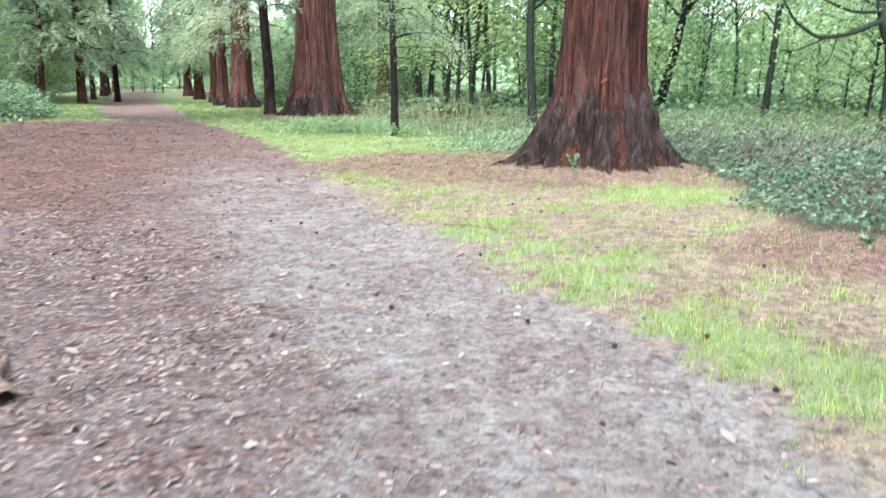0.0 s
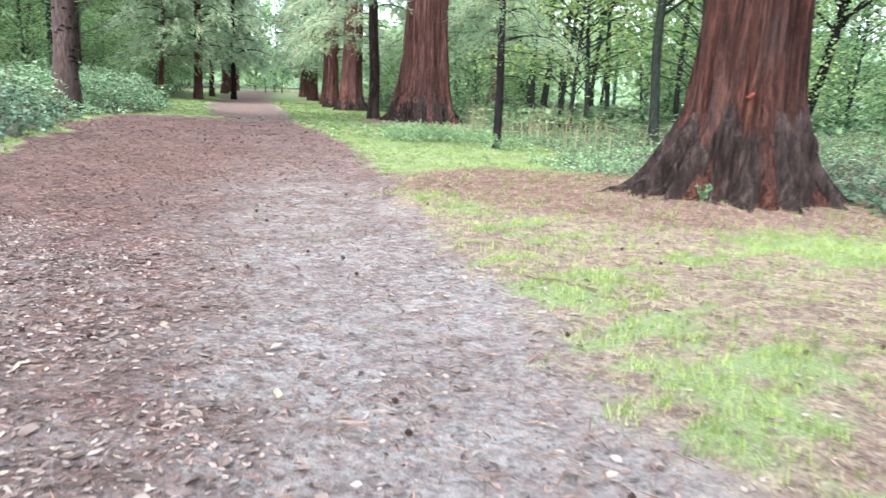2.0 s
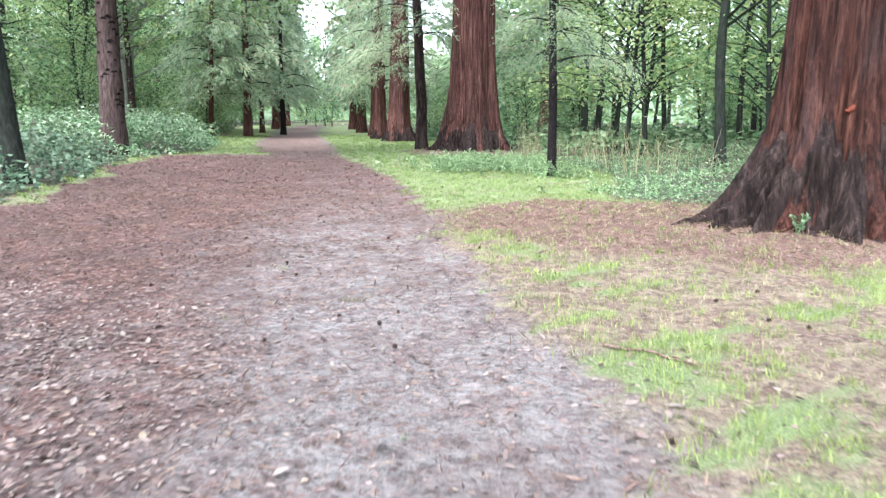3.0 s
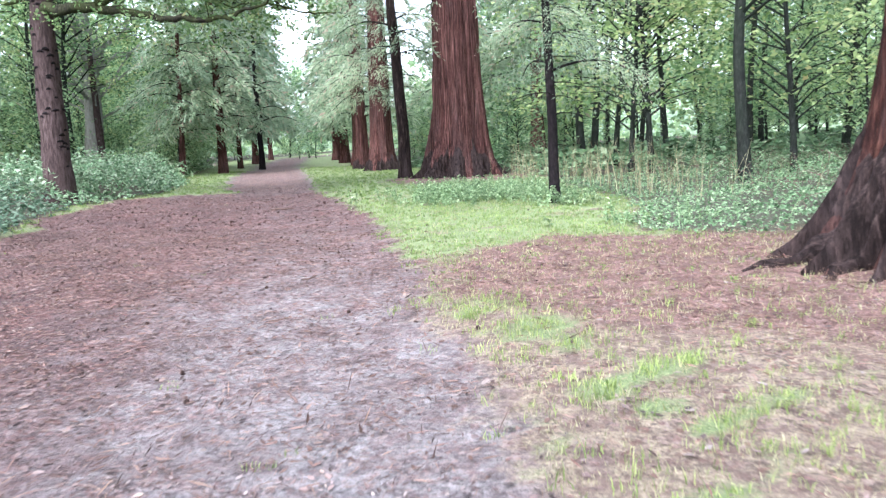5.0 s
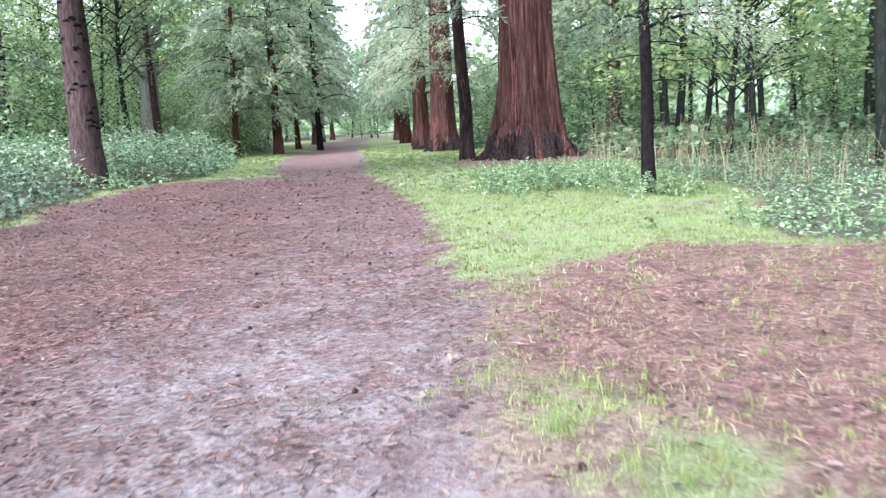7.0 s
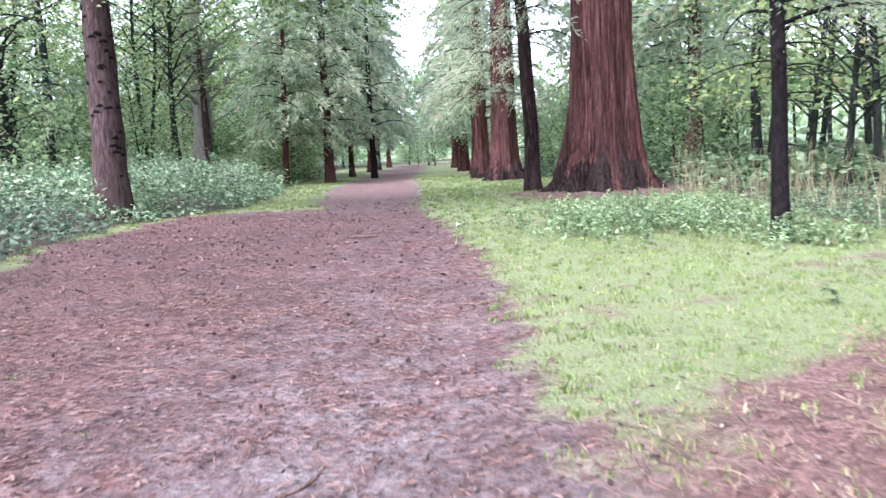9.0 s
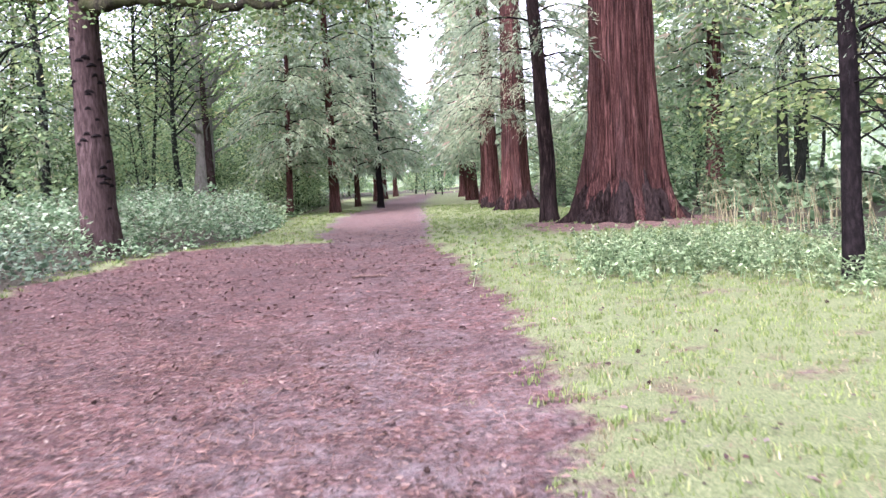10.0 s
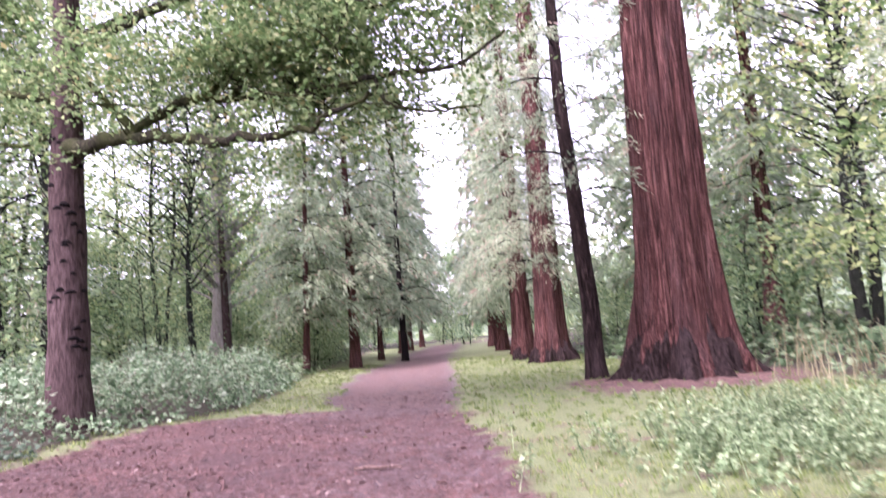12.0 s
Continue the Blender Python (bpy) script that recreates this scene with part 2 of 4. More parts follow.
    for chan, stops, tone in ((0, [(0.2, (0.8, 0.8, 0.8)), (0.28, (0, 0, 0))], (0.028, 0.017, 0.015)),
                              (1, [(0.86, (0, 0, 0)), (0.94, (0.6, 0.6, 0.6))], (0.34, 0.25, 0.215)),
                              (2, [(0.80, (0, 0, 0)), (0.88, (0.6, 0.6, 0.6))], (0.16, 0.066, 0.05))):
        col = mix_node(nt, math_node(nt, "MULTIPLY", ramp_node(nt, some.outputs[chan], stops), thick), col, tone)
    clumps = noise_node(nt, co, 8.5, 7, 0.8)
    col = mix_node(nt, ramp_node(nt, clumps, [(0.40, (0.85, 0.85, 0.85)), (0.49, (0, 0, 0))]), col, mix_node(nt, 0.52, col, (0.022, 0.014, 0.013)))
    col = mix_node(nt, ramp_node(nt, clumps, [(0.54, (0, 0, 0)), (0.66, (0.6, 0.6, 0.6))]), col, mix_node(nt, 0.4, col, (0.36, 0.30, 0.275)))
    col = mix_node(nt, edge("turf", 0.2), col, turf)
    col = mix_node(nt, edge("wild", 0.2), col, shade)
    crisp = noise_node(nt, co, 75, 5, 0.75)
    col = mix_node(nt, ramp_node(nt, crisp, [(0.36, (0.75, 0.75, 0.75)), (0.48, (0, 0, 0))]), col, mix_node(nt, 0.6, col, (0.015, 0.010, 0.009)))
    col = mix_node(nt, ramp_node(nt, crisp, [(0.56, (0, 0, 0)), (0.7, (0.45, 0.45, 0.45))]), col, mix_node(nt, 0.5, col, (0.42, 0.36, 0.31)))
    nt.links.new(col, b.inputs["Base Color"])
    bump(nt, b, math_node(nt, "ADD", math_node(nt, "ADD", fine, crisp), vor.outputs["Distance"]), 0.9, 0.025)
    return m


M_GROUND = ground_material()


def mist_material():
    """Far woodland with air haze painted into its colours, and a faint glow added."""
    m, nt, b = start("glowing_painted_mist", 1.0, 0.0)
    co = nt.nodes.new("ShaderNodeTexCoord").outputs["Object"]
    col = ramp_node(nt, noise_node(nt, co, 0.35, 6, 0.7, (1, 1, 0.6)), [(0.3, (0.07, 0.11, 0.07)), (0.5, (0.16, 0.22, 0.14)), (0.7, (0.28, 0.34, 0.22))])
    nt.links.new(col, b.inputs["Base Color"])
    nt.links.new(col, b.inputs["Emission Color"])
    # no lamp: the glow lifts the gaps between the trees like haze
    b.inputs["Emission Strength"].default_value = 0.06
    return m


M_MIST = mist_material()


# ---- mesh building ----
class Geo:
    """Collects quads (a triangle repeats its last corner) into one mesh."""

    def __init__(self):
        self.v, self.f, self.n = [], [], 0

    def add(self, v, f):
        self.v.append(np.asarray(v, float).reshape(-1, 3))
        self.f.append(np.asarray(f, int).reshape(-1, 4) + self.n)
        self.n += len(self.v[-1])

    def mesh(self, name, smooth=False):
        v, f = np.concatenate(self.v), np.concatenate(self.f)
        me = bpy.data.meshes.new(name)
        me.vertices.add(len(v))
        me.vertices.foreach_set("co", v.astype(np.float32).ravel())
        me.loops.add(f.size)
        me.loops.foreach_set("vertex_index", f.ravel().astype(np.int32))
        me.polygons.add(len(f))
        me.polygons.foreach_set("loop_start", np.arange(0, f.size, 4, dtype=np.int32))
        me.polygons.foreach_set("use_smooth", np.full(len(f), smooth))
        me.update(calc_edges=True)
        return me


def part(name, geo, material, parent, label="", smooth=False):
    ob = new(name, geo.mesh(name, smooth) if isinstance(geo, Geo) else geo)
    if not ob.data.materials:
        ob.data.materials.append(material)
    ob.parent = parent
    return tagged(ob, label)


def tube(geo, points, radii, seg=6, wobble=0.0, seed=0.0):
    """A tapering limb along points."""
    p = np.asarray(points, float)
    r = np.broadcast_to(np.asarray(radii, float), (len(p),))
    d = np.gradient(p, axis=0)
    d /= np.linalg.norm(d, axis=1)[:, None] + 1e-9
    up = np.where(np.abs(d[:, 2:3]) > 0.9, [[1.0, 0, 0]], [[0, 0, 1.0]])
    a = np.cross(d, up)
    a /= np.linalg.norm(a, axis=1)[:, None] + 1e-9
    b = np.cross(d, a)
    th = np.arange(seg) * 2 * math.pi / seg
    rr = r[:, None] * (1 + wobble * np.sin(3 * th[None] + seed + np.arange(len(p))[:, None] * 1.3))
    v = p[:, None] + rr[..., None] * (np.cos(th)[None, :, None] * a[:, None] + np.sin(th)[None, :, None] * b[:, None])
    i, j = np.meshgrid(np.arange(len(p) - 1), np.arange(seg), indexing="ij")
    k = (j + 1) % seg
    f = np.stack([i * seg + j, i * seg + k, (i + 1) * seg + k, (i + 1) * seg + j], -1)
    geo.add(v, f)


def kites(geo, at, way, side, length, width, bend=0.15):
    """Leaves: kite-shaped, folded a little along the middle."""
    n = len(at)
    way = way / (np.linalg.norm(way, axis=1)[:, None] + 1e-9)
    side = np.cross(way, side)
    side /= np.linalg.norm(side, axis=1)[:, None] + 1e-9
    nor = np.cross(side, way)
    L, W = np.broadcast_to(length, (n,))[:, None], np.broadcast_to(width, (n,))[:, None]
    mid = at + way * L * 0.45
    v = np.stack([at, mid - side * W / 2 + nor * W * bend, at + way * L, mid + side * W / 2 + nor * W * bend], 1)
    geo.add(v, np.arange(4 * n).reshape(-1, 4))


def fallen(geo, at, way, side, length, width, rng):
    """Fallen leaves: a rounded, uneven outline folded and curled along the midrib."""
    n = len(at)
    way = way / (np.linalg.norm(way, axis=1)[:, None] + 1e-9)
    side = np.cross(way, side)
    side /= np.linalg.norm(side, axis=1)[:, None] + 1e-9
    nor = np.cross(side, way)
    nor *= np.sign(nor[:, 2:3] + 1e-6)
    L, W = length[:, None], width[:, None]
    j = rng.uniform(0.7, 1.2, (n, 4, 1))
    c = rng.uniform(0.0, 0.22, (n, 2, 1))
    def rim(f, w, sgn, k, m):
        return at + way * L * f + sgn * side * W * w * j[:, k] + nor * W * c[:, m]
    v = np.stack([at, rim(0.38, 0.46, -1, 0, 0), rim(0.70, 0.30, -1, 1, 0), at + way * L + nor * W * 0.1, rim(0.66, 0.34, 1, 2, 1), rim(0.34, 0.48, 1, 3, 1)], 1)
    i = np.arange(n)[:, None] * 6
    geo.add(v, np.concatenate([i + [0, 1, 2, 3], i + [0, 3, 4, 5]], 0))


def rnd_dirs(rng, n, flat=1.0):
    d = rng.normal(size=(n, 3))
    d[:, 2] *= flat
    return d / np.linalg.norm(d, axis=1)[:, None]


# ---- plan of the ground ----
EDGE_R = ([-30, -10, 0, 3.4, 6.9, 9.9, 12.1, 14.2, 16, 19.6, 23.3, 27.5, 32.8, 38.1, 45.3, 54, 63.6, 100, 140], [14, 6.6, 2.8, 1.5, 0.1, -1.1, -2.0, -2.5, -3.3, -4.6, -6.4, -8.8, -11, -13.2, -16.3, -20.1, -24.0, -37.6, -53])
EDGE_L = ([-30, -10, 0, 7, 13.5, 19, 21, 25, 27.9, 28.7, 31.1, 35.6, 40, 45.5, 53.7, 61.6, 100, 140], [8, 0, -4, -6.6, -9.2, -11.6, -12.9, -14.6, -14.6, -12.0, -13.5, -15.9, -18.1, -20.3, -23.4, -27.0, -41, -56.5])
WILD_R = ([-30, 0, 6.8, 8, 12, 14, 15.5, 16.2, 16.9, 18, 21, 24, 28, 32, 36, 42, 60, 100, 140], [20, 9, 5.6, 3.7, 4.4, 4.2, 3, 1.4, 0.1, -0.1, 0.2, -0.4, -1.5, -2.4, -5.5, -8.5, -17.5, -35, -54])
WILD_L = ([-30, -10, 0, 7, 13.5, 19, 21, 25, 27, 29, 32, 35, 40, 50, 70, 140], [6, -1.5, -5, -7.4, -9.6, -11.9, -13.2, -15.0, -15.1, -14.9, -16.2, -17.6, -20.6, -25.6, -35, -65])
BIG = (2.7, 13.4)


def smooth_step(a, b, v):
    t = np.clip((v - a) / (b - a), 0, 1)
    return t * t * (3 - 2 * t)


def waves(x, y, s, seed=0.0):
    return (np.sin(x * s + seed) * np.cos(y * s * 1.13 + seed * 2) + 0.6 * np.sin(x * s * 2.1 - y * s * 1.7 + seed * 3) + 0.4 * np.cos(x * s * 3.7 + y * s * 4.1 + seed)) / 2


def edges(x, y):
    """Metres inside the path from its right and left edges, and inside the wild growth on each side."""
    er = np.interp(y, *EDGE_R) + 0.06 * np.sin(y * 1.9) + 0.16 * waves(x, y, 2.9, 3.0) + 0.14 * waves(x, y, 6.7, 1.0)
    el = np.interp(y, *EDGE_L) + 0.2 * np.sin(y * 1.3 + 2) + 0.12 * np.sin(y * 3.7)
    return er - x, x - el, x - np.interp(y, *WILD_R), np.interp(y, *WILD_L) - x


def ground_z(x, y):
    x, y = np.asarray(x, float), np.asarray(y, float)
    r, l, wr, wl_ = edges(x, y)
    worn = smooth_step(-0.6, 0.9, np.minimum(r, l))
    d = np.hypot(x - BIG[0], y - BIG[1])
    z = -0.085 * worn + 0.2 * np.exp(-(d / 2.3) ** 2)
    z = z + 0.14 * smooth_step(0, 3, wl_) + 0.10 * smooth_step(0, 4, wr)
    d2 = np.hypot(x + 5.3, y - 32.8)
    z = z + 0.12 * np.exp(-(d2 / 3) ** 2)
    return z + 0.018 * waves(x, y, 1.9, 1.0) + 0.008 * waves(x, y, 6.3, 2.0)


def covers(x, y):
    r, l, wr, wl_ = edges(x, y)
    path = smooth_step(-0.35, 0.35, np.minimum(r, l))
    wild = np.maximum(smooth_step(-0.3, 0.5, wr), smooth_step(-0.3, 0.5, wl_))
    centre = np.interp(y, [-10, 4, 10, 15, 20, 30], [1.1, 1.2, 1.3, 1.3, 1.2, 1.3])
    worn = np.exp(-(np.maximum(r - centre, 0) / np.interp(y, [6, 12], [1.35, 1.8])) ** 2) * np.interp(y, [-10, 7, 12, 16, 20, 28, 31, 60], [1.05, 0.9, 0.64, 0.36, 0.26, 0.2, 0.6, 0.6])
    worn = np.where(y > 27.5, np.interp(y, [27.5, 30], [0.22, 0.62]), worn) * smooth_step(-0.9, -0.2, np.minimum(r, l))
    worn = np.maximum(worn, path * np.interp(y, [-5, 4, 7.5, 10], [0.5, 0.46, 0.34, 0]))
    d = np.hypot((x - BIG[0] + 0.7) * 0.8, (y - BIG[1] - 0.2) * 1.3)
    mound = smooth_step(4.6, 2.2, d + 0.5 * waves(x, y, 1.3, 6.0))
    line = np.interp(y, [12.6, 13.4, 14.4, 15.25, 16.25, 17.3], [-1.0, -2.1, -2.17, -1.9, -1.5, -1.1]) + 0.3 * waves(x, y, 2.2, 5.0) + 0.15 * waves(x, y, 5.3, 2.0)
    mound = np.maximum(mound, 0.9 * smooth_step(-0.25, 0.35, x - line) * smooth_step(12.4, 13.4, y) * smooth_step(16.9, 16.2, y + 0.3 * waves(x, y, 2.6, 1.0)))
    scrub = smooth_step(1.7, 0.8, np.hypot((x - 4.6) * 0.6, y - 6.9) + 0.3 * waves(x, y, 2.7, 9.0))
    needle = np.maximum(mound, scrub) * (1 - path) + 0.45 * path * smooth_step(0.5, 4, l) * smooth_step(3, 5, r)
    needle = np.maximum(needle, path * 0.56 * smooth_step(27.5, 30, y))
    foot = smooth_step(3.2, 1.8, np.hypot(x + 5.3, y - 32.2))
    needle = np.maximum(needle, foot * 0.8)
    clear = (1 - path) * (1 - wild)
    thin = np.clip(0.86 + 0.32 * waves(x, y, 1.1, 2.0) + 0.42 * waves(x, y, 4.3, 7.0), 0.25, 1)
    turf = clear * (1 - 0.95 * np.maximum(np.maximum(mound, scrub), foot)) * np.maximum(tufty(x, y), thin * np.interp(y, [-10, 12, 15], [0, 0, 1]))
    dry = clear * np.interp(y, [-10, 13, 17, 30, 40], [0.78, 0.78, 0.62, 0.5, 0.2])
    return worn, needle, turf, wild, path, dry


def tufty(x, y):
    """Where grass has taken hold on the trodden verge."""
    isle = np.exp(-((x + 1.45) / 0.75) ** 2 - ((y - 12.5) / 0.5) ** 2)
    lawn = np.exp(-((x - 3.1) / 1.3) ** 2 - ((y - 10.3) / 0.9) ** 2)
    band = np.exp(-((x - np.interp(y, *EDGE_R) - 0.75) / 0.6) ** 2)
    return 0.95 * smooth_step(0.02, 0.7, 0.45 * waves(x, y, 2.3, 4.0) + 0.5 * waves(x, y, 6.3, 5.0) + 0.55 * band * np.interp(y, [6, 9], [1, 0.55]) + 1.2 * isle + 0.8 * lawn)


def build_ground():
    xs = np.unique(np.concatenate([np.linspace(-2500, -60, 14), np.arange(-60, -20, 1.2), np.arange(-20, 9, 0.22), np.arange(9, 40, 0.8), np.linspace(40, 2500, 14)]))
    ys = np.unique(np.concatenate([np.linspace(-2500, -30, 12), np.arange(-30, -1, 1.0), np.arange(-1, 36, 0.22), np.arange(36, 90, 1.0), np.linspace(90, 2500, 14)]))
    X, Y = np.meshgrid(xs, ys, indexing="ij")
    Z = ground_z(X, Y)
    g = Geo()
    i, j = np.meshgrid(np.arange(len(xs) - 1), np.arange(len(ys) - 1), indexing="ij")
    k = len(ys)
    g.add(np.stack([X, Y, Z], -1), np.stack([i * k + j, (i + 1) * k + j, (i + 1) * k + j + 1, i * k + j + 1], -1))
    me = g.mesh("ground", True)
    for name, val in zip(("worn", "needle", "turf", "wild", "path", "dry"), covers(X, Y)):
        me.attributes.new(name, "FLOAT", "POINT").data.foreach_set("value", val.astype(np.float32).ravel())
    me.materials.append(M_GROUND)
    tagged(new("ground", me), "woodland floor of worn soil, leaf litter, needles and turf, shade painted under wild growth", "ground", "", "structure")


build_ground()


# ---- trees ----
def thing(name, x, y, label, category="tree", group="", turn=0.0, size=1.0, sink=0.05):
    ob = new(name)
    ob.matrix_basis = pose(x, y, float(ground_z(x, y)) - sink, 0, 0, turn) @ Matrix.Scale(size, 4)
    return tagged(ob, label, category, group)


def spine(height, lean=(0, 0), sway=0.0, n=14, seed=0.0):
    z = np.linspace(0, 1, n) ** 1.25 * height
    x = lean[0] * z + sway * np.sin(z * 0.55 + seed)
    y = lean[1] * z + sway * np.cos(z * 0.43 + seed * 2)
    return np.stack([x - x[0], y - y[0], z], -1)


def redwood_trunk(height, radius, lobes=5, seg=110, lean=(0, 0), seed=0.0, ridge=0.035, rings=70):
    """A fluted, fibrous trunk that flares to the ground; radius is a function of the height."""
    g = Geo()
    z = np.concatenate([np.linspace(-0.15, 4, rings)[:-1], np.linspace(4, height, rings // 2)])
    th = np.arange(seg) * 2 * math.pi / seg
    v = np.zeros((len(z), seg, 3))
    for i, h in enumerate(z):
        r0 = radius(max(h, 0))
        flute = math.exp(-max(h, 0) / 1.5)
        for j, a in enumerate(th):
            big = noise.noise((math.cos(a) * 1.6 + seed, math.sin(a) * 1.6, h * 0.12))
            mid = noise.noise((math.cos(a) * 5 + seed, math.sin(a) * 5, h * 0.3 + seed))
            fib = noise.noise((math.cos(a) * 15, math.sin(a) * 15 + seed, h * 0.7))
            r = r0 * (1 + 0.10 * big + (0.05 + 0.10 * flute) * math.sin(lobes * a + seed + 1.5 * big) * (0.35 + flute)) + ridge * (1.3 * mid + 0.8 * fib) * (1 + flute)
            crease = noise.noise((math.cos(a) * 7 + seed, math.sin(a) * 7, h * 0.22 + seed * 2))
            r -= 0.75 * ridge * max(0.0, 1 - 7 * abs(crease))
            v[i, j] = (math.cos(a) * r + lean[0] * h, math.sin(a) * r + lean[1] * h, h)
    i, j = np.meshgrid(np.arange(len(z) - 1), np.arange(seg), indexing="ij")
    k = (j + 1) % seg
    g.add(v, np.stack([i * seg + j, i * seg + k, (i + 1) * seg + k, (i + 1) * seg + j], -1))
    return g


def root(angle, reach, start_r, thick, rise, seed=0.0, curl=0.25):
    """A buttress root that runs down the foot and out over the ground."""
    g = Geo()
    n = 16
    t = np.linspace(0, 1, n)
    a = angle + curl * t ** 2 + 0.06 * np.sin(t * 9 + seed)
    d = start_r * 0.72 + (reach - start_r * 0.72) * t
    z = rise * (1 - t) ** 2.6 + 0.05 * (1 - t) - 0.03 - 0.05 * t
    r = thick * (1 - 0.82 * t) * (1 + 0.15 * np.sin(t * 14 + seed))
    tube(g, np.stack([np.cos(a) * d, np.sin(a) * d, z], -1), r, 14, 0.22, seed)
    return g


def boughs(rng, z0, z1, count, reach, droop, per, spray=(0.30, 0.05), first=0.25, wide=0.45):
    """Drooping conifer boughs, with side branchlets that carry feathery sprays."""
    made = []
    for i in range(count):
        wood, green = Geo(), Geo()
        f = (i + rng.random()) / count
        z = z0 + (z1 - z0) * f
        a = i * 2.4 + rng.normal() * 0.4
        L = reach * (1 - 0.8 * f) * rng.uniform(0.5, 1.25)
        t = np.linspace(0, 1, 7)
        out = L * t
        dz = 0.18 * L * np.sin(t * 2.2) - droop * L * t ** 2
        bend = a + 0.25 * rng.normal() * t
        p = np.stack([np.cos(bend) * out, np.sin(bend) * out, z + dz], -1)
        tube(wood, p, 0.012 + 0.016 * L * (1 - t) ** 0.8 * 0.6, 4)
        n = int(per * max(L / reach, 0.3))
        nb = max(7, n // 13)
        s = first + (1 - first) * (np.arange(nb) + rng.random(nb)) / nb
        c = np.stack([np.interp(s, t, p[:, k]) for k in range(3)], -1)
        side = np.where(np.arange(nb) % 2, 1.0, -1.0) * rng.uniform(0.35, 1.25, nb)
        way = np.stack([np.cos(a + side), np.sin(a + side), -0.30 + 0.28 * rng.normal(size=nb)], -1)
        long = (wide * (0.5 + 0.9 * np.sin(s * 2.7)) * L / reach + 0.18) * rng.uniform(0.8, 1.7, nb)
        b = rng.integers(nb, size=n)
        u = rng.random(n) ** 0.85
        at = c[b] + way[b] * (long[b] * u)[:, None] + rng.normal(size=(n, 3)) * 0.045
        at[:, 2] -= 0.35 * long[b] * u ** 2
        go = way[b] + rng.normal(size=(n, 3)) * 0.42
        go[:, 2] -= 0.35 * u + 0.1
        k = rng.uniform(0.6, 1.35, n)
        kites(green, at, go, rng.normal(size=(n, 3)) * 0.6 + [0, 0, 0.7], spray[0] * k * 0.85, spray[1] * k * 1.15)
        made.append((wood, green))
    return made


def dress(ob, made, shift, single):
    """Hangs the boughs on a tree: each one by itself, or the small ones of a far tree joined."""
    if not single:
        wood, green = Geo(), Geo()
        for w, g in made:
            for a, b in zip((wood, green), (w, g)):
                for v, f in zip(b.v, b.f):
                    a.add(v, f)
        made = [(wood, green)]
    for w, g in made:
        for q in (w, g):
            q.v = [v + shift(v) for v in q.v]
        b = part("bough", w, M_DARK, ob, "thin dark drooping bough")
        spray = part("spray", g, M_NEEDLE, b, "grey-green feathery needle sprays")
        if not single:
            tagged(b, "", "", "", "stuff")
        tagged(spray, "", "", "", "stuff")


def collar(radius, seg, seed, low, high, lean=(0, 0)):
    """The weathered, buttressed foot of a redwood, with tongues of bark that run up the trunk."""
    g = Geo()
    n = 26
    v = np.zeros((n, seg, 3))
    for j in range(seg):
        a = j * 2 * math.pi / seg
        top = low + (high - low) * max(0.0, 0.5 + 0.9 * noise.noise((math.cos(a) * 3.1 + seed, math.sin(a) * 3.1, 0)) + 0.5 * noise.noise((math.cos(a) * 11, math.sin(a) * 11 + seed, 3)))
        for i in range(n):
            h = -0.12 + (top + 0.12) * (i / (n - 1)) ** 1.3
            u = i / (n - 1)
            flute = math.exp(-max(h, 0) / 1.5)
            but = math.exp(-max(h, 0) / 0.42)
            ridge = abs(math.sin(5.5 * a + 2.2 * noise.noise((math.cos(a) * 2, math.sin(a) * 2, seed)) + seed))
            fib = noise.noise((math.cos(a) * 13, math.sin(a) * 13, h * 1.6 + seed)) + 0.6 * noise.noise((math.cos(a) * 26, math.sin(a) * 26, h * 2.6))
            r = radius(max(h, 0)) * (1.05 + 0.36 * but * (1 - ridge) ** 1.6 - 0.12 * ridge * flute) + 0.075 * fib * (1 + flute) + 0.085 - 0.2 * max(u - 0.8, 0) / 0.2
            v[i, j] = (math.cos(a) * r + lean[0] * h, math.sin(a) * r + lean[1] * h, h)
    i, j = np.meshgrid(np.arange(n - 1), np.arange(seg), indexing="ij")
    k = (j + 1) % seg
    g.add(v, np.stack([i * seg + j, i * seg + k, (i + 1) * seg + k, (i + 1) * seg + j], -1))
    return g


def redwood(x, y, radius, height, label, z0=6.0, reach=3.2, count=46, per=130, lean=(0, 0), seed=1, roots=(), lobes=5, seg=110, ridge=0.035, rings=70, foot=None, group="avenue redwoods", single=True, spray=(0.42, 0.075), coat=None):
    rng = np.random.default_rng(seed)
    ob = thing("giant_redwood", x, y, label, "redwood tree", group)
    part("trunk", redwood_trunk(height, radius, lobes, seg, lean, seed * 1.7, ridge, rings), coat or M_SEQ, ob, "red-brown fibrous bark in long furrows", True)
    for k, (a, reach_r, thick, rise) in enumerate(roots):
        part("root", root(radians(a), reach_r, radius(0.3), thick, rise, seed + k * 1.9), M_ROOT, ob, "dark weathered surface root", True)
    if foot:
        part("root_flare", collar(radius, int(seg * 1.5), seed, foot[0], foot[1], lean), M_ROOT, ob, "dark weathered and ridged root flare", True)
    dress(ob, boughs(rng, z0, height, count, reach, 0.35, per, spray, 0.06), lambda v: np.outer(v[:, 2], (lean[0], lean[1], 0)), single)
    return ob


